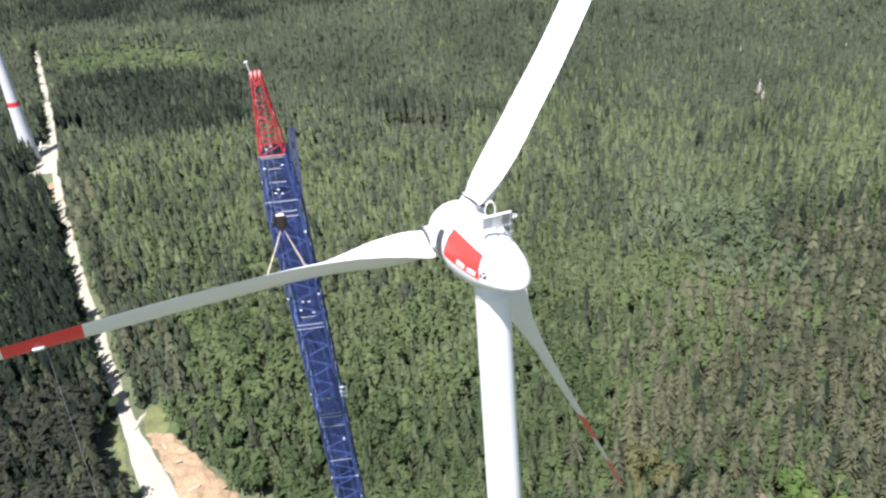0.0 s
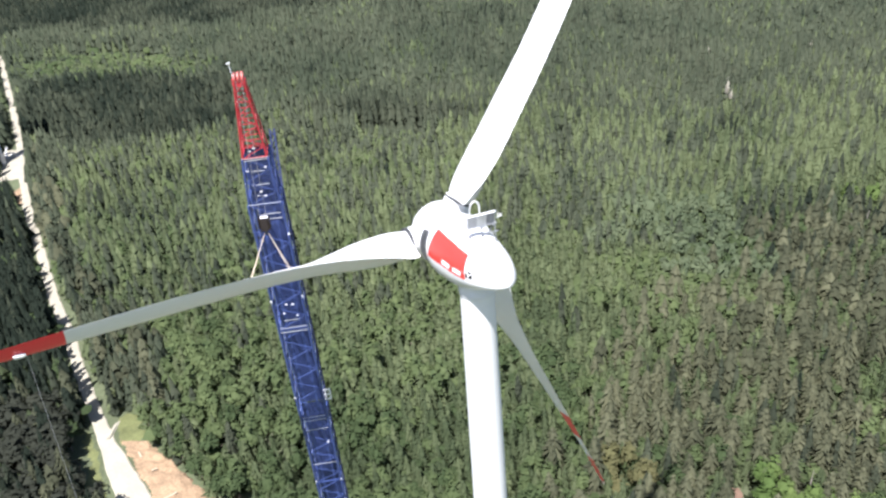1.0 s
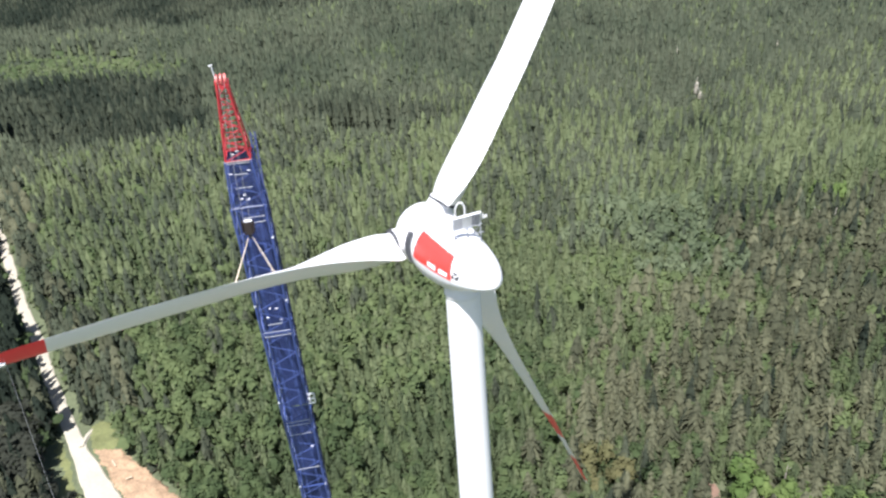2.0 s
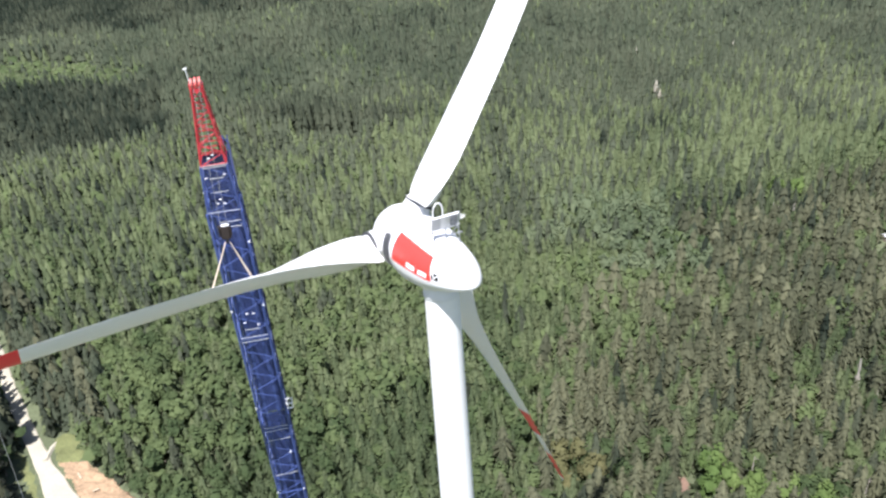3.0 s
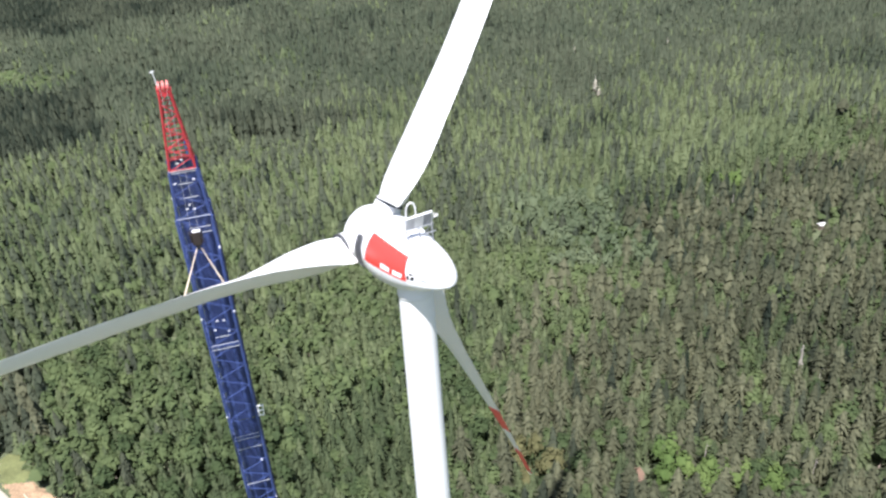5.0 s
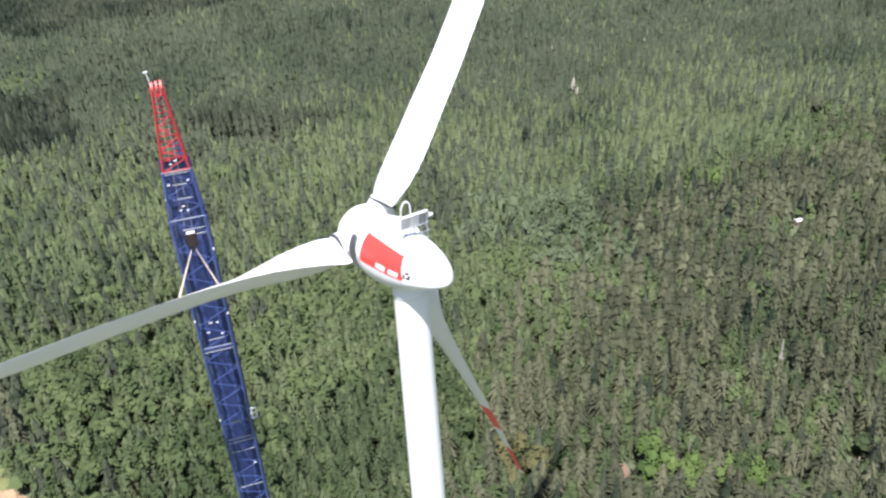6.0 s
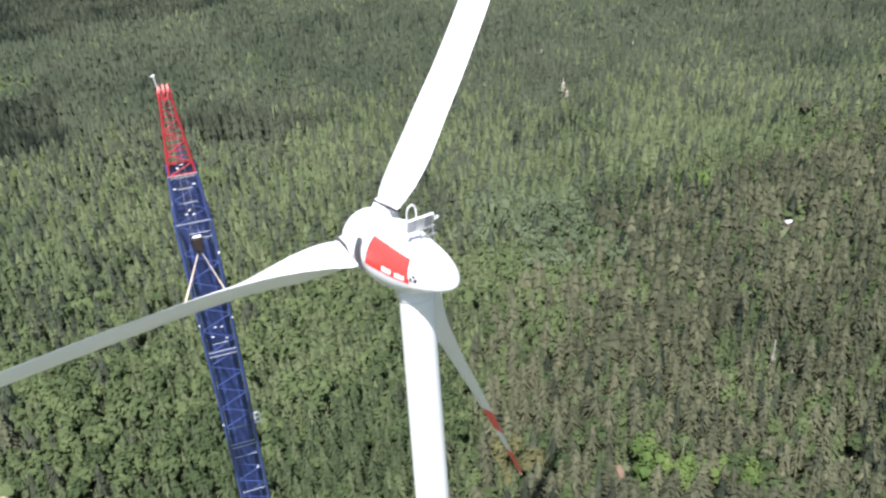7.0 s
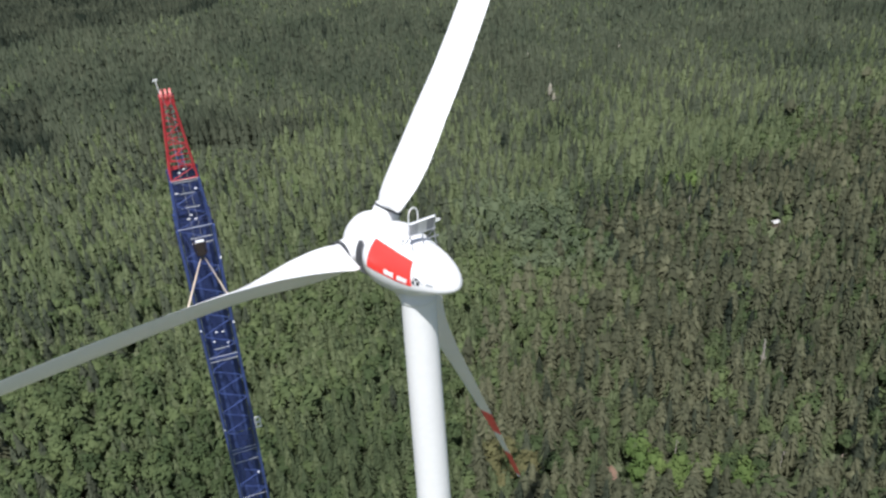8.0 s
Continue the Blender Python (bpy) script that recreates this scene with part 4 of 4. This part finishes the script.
def species(x, y):
    """0 broadleaf, 1 spruce, 2 olive pine, 3 pale, 4 bright, 5 yellowing, 6 young spruce, 7 grey hazed conifers, 8 dull
    broadleaf.
    """
    n1, n2, n3 = value_noise(x, y, 45, 11), value_noise(x, y, 16, 12), value_noise(x, y, 70, 14)
    r = rng.random(len(x))
    r = 0.45 * r + 0.55 * np.clip(1.7 * n2 - 0.35, 0, 1)
    k = np.zeros(len(x), int)
    r2 = rng.random(len(x))
    k[r2 < np.clip(0.62 + (x + 40) * 0.008, 0.3, 0.85) + 0.5 * (n2 - 0.5)] = 6
    k[(r > 0.93) & (n1 > 0.5)] = 1
    middle = y + 60 * (n1 - 0.5) + 50 * (r2 - 0.5) > 245 + 0.1 * x
    rm = rng.random(len(x))
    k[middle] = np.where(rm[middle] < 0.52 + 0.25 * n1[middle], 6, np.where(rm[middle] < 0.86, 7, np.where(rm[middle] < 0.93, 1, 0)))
    r3 = rng.random(len(x))
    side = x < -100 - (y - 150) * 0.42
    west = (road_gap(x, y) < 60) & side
    # mostly spruce here, for a darkness that stands in for cloud shade
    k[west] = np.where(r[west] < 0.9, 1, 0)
    mixed = west & (y + 16 * (n2 - 0.5) < 176)
    k[mixed] = np.where(r3[mixed] < 0.62, 8, np.where(r3[mixed] < 0.75, 2, 1))
    belt = ~side & (y > 163) & (y < 440) & (road_gap(x, y) + 12 * (n2 - 0.5) < np.where(y < 240, 25, 15))
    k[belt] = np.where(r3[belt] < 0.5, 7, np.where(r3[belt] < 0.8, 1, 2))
    edge = np.interp(y, (60, 94, 134, 175, 218, 240, 250), (30, 45, 68, 106, 158, 208, 330))
    fringe = (x + 16 * (n2 - 0.5) > edge - 26) & ~middle
    k[fringe] = np.where(r3[fringe] < 0.62, 6, np.where(r3[fringe] < 0.8, 2, 0))
    east = (x + 26 * (n2 - 0.5) + 24 * (r2 - 0.5) > edge) & (y + 20 * (n1 - 0.5) + 14 * (r2 - 0.5) < 244)
    k[east] = np.where(r3[east] < 0.36 + 0.3 * n2[east], 2, np.where(r3[east] < 0.8, 6, np.where(r3[east] < 0.93, 1, 0)))
    dark = blob(x, y, 190, 238, 40, 12, -0.3) + 0.6 * (n2 - 0.5) < 1
    k[dark] = np.where(r3[dark] < 0.4, 1, k[dark])
    green = (x > 40) & ~east & middle & (y < 430)
    k[green] = np.where(r3[green] < 0.86 - 0.3 * n1[green], 6, np.where(r3[green] < 0.93, 7, 1))
    k[(blob(x, y, 130, 238, 36, 34, -0.4) + 1.3 * (n2 - 0.5) < 1) & (r3 < 0.62)] = 3
    g = (blob(x, y, 95, 84, 9, 10) + 0.5 * (n2 - 0.5) < 1) | (blob(x, y, 111, 76, 7, 9) + 0.5 * (n2 - 0.5) < 1)
    k[g] = np.where(r3[g] < 0.66, 4, np.where(r3[g] < 0.82, 2, 0))
    k[blob(x, y, 218, 247, 10, 4.5) < 1] = 4
    k[(blob(x, y, 58, 103, 9, 8) + 0.5 * (n2 - 0.5) < 1) & (r3 < 0.4)] = 5
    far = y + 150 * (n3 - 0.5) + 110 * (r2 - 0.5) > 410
    # far trees mostly take the grey colour that imitates haze
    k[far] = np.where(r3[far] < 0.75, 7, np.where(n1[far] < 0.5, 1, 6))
    # strip of dark spruce in place of the shade under a stand's edge
    k[blob(x, y, 8, 426, 62, 8, -0.36) < 1] = 1
    # far dark stands: spruce colour also carries the cloud shade lying there
    k[shaded_far_stand(x, y) > 0] = 1
    young = blob(x, y, -205, 628, 95, 42, -0.4) + 0.5 * (n1 - 0.5) < 1
    k[young] = np.where(r3[young] < 0.35, 0, np.where(r3[young] < 0.85, 6, 7))
    return k


LABELS = ("lush green broad-leaved forest", "dark green spruce forest, darkest where cloud shade is painted in", "olive-brown pine and spruce forest", "pale grey-green broad-leaved stand", "bright green young broad-leaved trees", "yellowing broad-leaved trees",
          "fresh green young spruce plantation", "grey-green conifer forest with distance haze in its colour", "large dull grey-green broad-leaved trees")
NAMES = ("broadleaf_forest", "spruce_forest", "pine_forest", "pale_stand", "bright_stand", "yellow_stand", "young_spruce_stand", "grey_conifer_forest", "dull_broadleaf_stand")
MATS = (LEAF, NEEDLE, OLIVE, PALE_LEAF, BRIGHT_LEAF, YELLOW_LEAF, YOUNG_NEEDLE, GREY_HAZED_NEEDLE, DULL_LEAF)
SPRUCE = {0: [conifer(15.0, r, 1.0, 4, 8, 11, 14, 0.34, s, 0.36, 0.9, 0.58) for s, r in ((1, 2.5), (2, 2.9), (3, 2.2), (4, 3.1))],
          1: [conifer(15.5, r, 1.2, 4, 7, 7, 9, 0.3, s, 0.52, core=0.8) for s, r in ((31, 2.5), (32, 2.9), (33, 2.2))],
          2: [conifer(16.5, r, 1.5, 3, 7, 4, 6, 0.28, s, 0.8, 1.0, 0.92) for s, r in ((5, 2.6), (6, 3.0), (7, 2.2))],
          3: [conifer(17.0, r, 1, 3, 6, 2, 4, 0.25, s, 0.9, 1.0, 0.9) for s, r in ((7, 3.4), (8, 3.8), (9, 3.0))]}
YOUNG = {0: [conifer(11.5, r, 0.6, 3, 8, 9, 13, 0.12, s, 0.30, 0.95, 0.5) for s, r in ((61, 2.6), (62, 2.9), (63, 2.3), (64, 2.7))],
         1: [conifer(12.0, r, 0.8, 3, 7, 7, 9, 0.12, s, 0.42, 0.95, 0.58) for s, r in ((65, 2.6), (66, 2.9), (67, 2.3))]}
PINE = {0: [conifer(17.0, r, 2.0, 4, 8, 12, 14, 0.2, s, 0.36, 0.7, 0.55) for s, r in ((21, 2.8), (22, 3.2), (29, 2.4))],
        1: [conifer(17.0, r, 3.0, 4, 8, 8, 9, 0.18, s, 0.5, 0.75, 0.78) for s, r in ((35, 3.1), (36, 3.4), (37, 2.7))],
        2: [conifer(17.0, r, 4, 4, 8, 4, 7, 0.1, s, 0.5, 0.75, 1.0) for s, r in ((25, 3.2),)] + [broadleaf(17.0, r, 3, 14, s, 0.9, 0.64, 0.36, 1.5) for s, r in ((26, 3.3), (30, 3.0))],
        3: [conifer(17.0, r, 4, 3, 6, 0, 0, 0.1, s, 1.0, 0.7, 1.1) for s, r in ((27, 2.9), (28, 3.2))]}
BROAD = {0: [broadleaf(12.5, r, 3, 165, s, 0.66, plump=1.05) for s, r in ((11, 2.7), (12, 3.1), (13, 2.4), (14, 2.9))],
         1: [broadleaf(12.5, r, 2, 68, s, 0.9, plump=1.1) for s, r in ((41, 2.8), (42, 3.2), (43, 2.5))],
         2: [broadleaf(12.5, r, 2, 22, s, 1.2, plump=1.45) for s, r in ((15, 3.0), (16, 3.3), (17, 2.8))],
         3: [broadleaf(12.5, r, 2, 0, s, 1.2, plump=1.9) for s, r in ((18, 3.2), (19, 3.6))]}


def templates_for(s, level):
    if s == 6 and level < 2:
        return YOUNG[level]
    return SPRUCE[level] if s in (1, 6, 7) else PINE[level] if s == 2 else BROAD[level]


def shaded_west_stand(x, y):
    """1 in the stand beyond the track whose tint carries painted cloud shade, else 0."""
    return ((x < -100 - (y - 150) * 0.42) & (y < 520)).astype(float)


def shaded_far_stand(x, y):
    """1 in the far dark spruce stands, where cloud shade is put into the colour, else 0."""
    n1 = value_noise(x, y, 45, 11)
    far = (x < 60) & (y + 40 * (n1 - 0.5) > np.interp(x, (-360, -260, -100, 0, 60), (770, 760, 728, 750, 800)))
    return ((blob(x, y, -168, 508, 92, 62, -0.35) + 0.4 * (n1 - 0.5) < 1) | far).astype(float)


def rows_for(x, y, k):
    n = len(x)
    size = rng.uniform(0.82, 1.35, n) * np.where(k == 8, 1.35, 1.0) * np.where(k == 0, 1.12, np.where(k == 2, 1.15, 1.0))
    tall = rng.uniform(0.86, 1.12, n) * (0.72 + 0.4 * value_noise(x, y, 30, 21) + 0.22 * value_noise(x, y, 9, 22)) * np.where((k == 6) & (y > 300), 0.85, 1.0)
    # taller beside the track, so that their shadows fall on it
    tall = tall * np.where((shaded_west_stand(x, y) > 0) & (y > 168) & (y < 250), 1.35, 1.0)
    tall = np.where(blob(x, y, -205, 628, 95, 42, -0.4) < 1, tall * 0.5, tall)
    tall = tall * np.where(blob(x, y, -10, 375, 70, 38, -0.36) < 1, 0.72, 1.0) * np.where(blob(x, y, 8, 428, 64, 10, -0.36) < 1, 1.2, 1.0)
    # tint lowered in the west and far stands to paint in cloud shade
    return np.stack([x, y, size, tall, rng.uniform(0, 6.283, n), np.clip(0.40 + rng.normal(0, 1.0, n) * np.where(y > 270, 0.2, 0.3) + 0.5 * (value_noise(x, y, 60, 41) - 0.5) + 0.35 * (value_noise(x, y, 140, 42) - 0.5) - 0.75 * shaded_west_stand(x, y) - 0.3 * shaded_far_stand(x, y), -0.9, 1.3)], 1)


def near_line(x):
    """The nearest land that shows, as y over x."""
    return np.minimum(99 - 0.18 * x, 108 - 0.44 * x)


def in_view(x, y):
    """The land that the camera looks over, with some margin."""
    a = np.arctan2(x + 14, y + 67)
    far_line = np.maximum(733 - 0.473 * x, 830 - 0.67 * x)
    return (a > radians(-35)) & (a < radians(58)) & (y > near_line(x) - 16) & (y < far_line + 60)


parts_xy = [grid_spots(-520, 700, 0, 480, 4.15), grid_spots(-520, 700, 480, 1120, 5.1)]
x, y = np.concatenate([p[0] for p in parts_xy]), np.concatenate([p[1] for p in parts_xy])
ok = in_view(x, y)
x, y = x[ok], y[ok]
ok = clear_of(x, y)
x, y = x[ok], y[ok]
kinds = species(x, y)
ok = (kinds != 2) | (rng.random(len(x)) < 0.8)
x, y, kinds = x[ok], y[ok], kinds[ok]
all_rows = rows_for(x, y, kinds)
# finer trees nearer by, with the borders between the four grades blurred
grade = np.digitize(y + rng.uniform(-30, 30, len(y)) + 50 * (value_noise(x, y, 40, 51) - 0.5), (148, 285, 480))
# undergrowth and young trees in the gaps
ux, uy = grid_spots(-520, 700, 0, 330, 5.6)
ok = in_view(ux, uy)
ux, uy = ux[ok], uy[ok]
ok = clear_of(ux, uy)
ux, uy = ux[ok], uy[ok]
under = np.where(rng.random(len(ux)) < 0.5, 6, 0)
under_rows = rows_for(ux, uy, under) * np.array([1, 1, 1.12, 0.58, 1, 1])
x, y, kinds = np.concatenate([x, ux]), np.concatenate([y, uy]), np.concatenate([kinds, under])
all_rows, grade = np.concatenate([all_rows, under_rows]), np.concatenate([grade, np.digitize(uy, (150,)) + 1])
# a strip along the nearest edge, tree by tree
strip_ok = (y < near_line(x) + 6.2) & (x > -70) & (x < 150)
singles = [(int(s), r) for s, r in zip(kinds[strip_ok], all_rows[strip_ok])]
for level in range(4):
    ok = (grade == level) & ~strip_ok
    k, rows = kinds[ok], all_rows[ok]
    for s in range(len(MATS)):
        if (k == s).any():
            forest(NAMES[s], templates_for(s, level), rows[k == s], MATS[s], LABELS[s])

TREE = (("broadleaf_tree", "round-crowned green broad-leaved tree in dense forest"), ("spruce_tree", "slender dark green spruce in dense forest"), ("pine_tree", "olive-green pine with a ragged crown in dense forest"),
        ("broadleaf_tree", "pale grey-green broad-leaved tree in dense forest"), ("broadleaf_tree", "bright green young broad-leaved tree among pines"), ("broadleaf_tree", "yellowing broad-leaved tree among green trees"),
        ("spruce_tree", "young fresh green spruce in mixed forest"), ("spruce_tree", "grey-green conifer in dense forest"), ("broadleaf_tree", "large dull grey-green broad-leaved tree"))
first = {}
for s, r in singles:
    pick = int(rng.integers(2))
    m = Matrix.Translation((r[0], r[1], 0)) @ Matrix.Rotation(r[4], 4, "Z") @ Matrix.Diagonal((r[2], r[2], r[3], 1))
    if (s, pick) in first:
        copy_thing(first[s, pick], m)
        continue
    tv, tf, nf, tn = templates_for(s, 0)[pick]
    cut = tf[:nf].max() + 1
    tree = thing(TREE[s][0], Matrix.Identity(4), TREE[s][1], "tree", "trees at the forest's near edge")
    for nm, me in (("crown", mesh_from("crown", tv[:cut], tf[:nf], MATS[s], np.full(cut, 0.2), None, tn[:cut])), ("trunk", mesh_from("trunk", tv[cut:], tf[nf:] - cut, BARK))):
        ob = new(nm, me)
        ob.parent = tree
    first[s, pick] = copy_thing(tree, m)
    for ob in tree.children:
        bpy.data.objects.remove(ob)
    bpy.data.objects.remove(tree)

# bleached dead conifers in far gaps
for x, y, sx, sz in ((219, 392, 0.62, 1.55), (220.3, 389.2, 0.5, 1.05), (241, 470, 0.45, 1.3), (308, 455, 0.45, 1.3)):
    tv, tf, nf, tn = BROAD[0][0]
    cut = tf[:nf].max() + 1
    tree = thing("dead_tree", Matrix.Translation((x, y, 0)) @ Matrix.Diagonal((sx, sx, sz, 1)), "bleached dead tree with a narrow pale crown", "tree", "bleached dead trees")
    for nm, me in (("crown", mesh_from("crown", tv[:cut], tf[:nf], BLEACHED, np.full(cut, 0.2), None, tn[:cut])), ("trunk", mesh_from("trunk", tv[cut:], tf[nf:] - cut, PALE_BARK))):
        ob = new(nm, me)
        ob.parent = tree
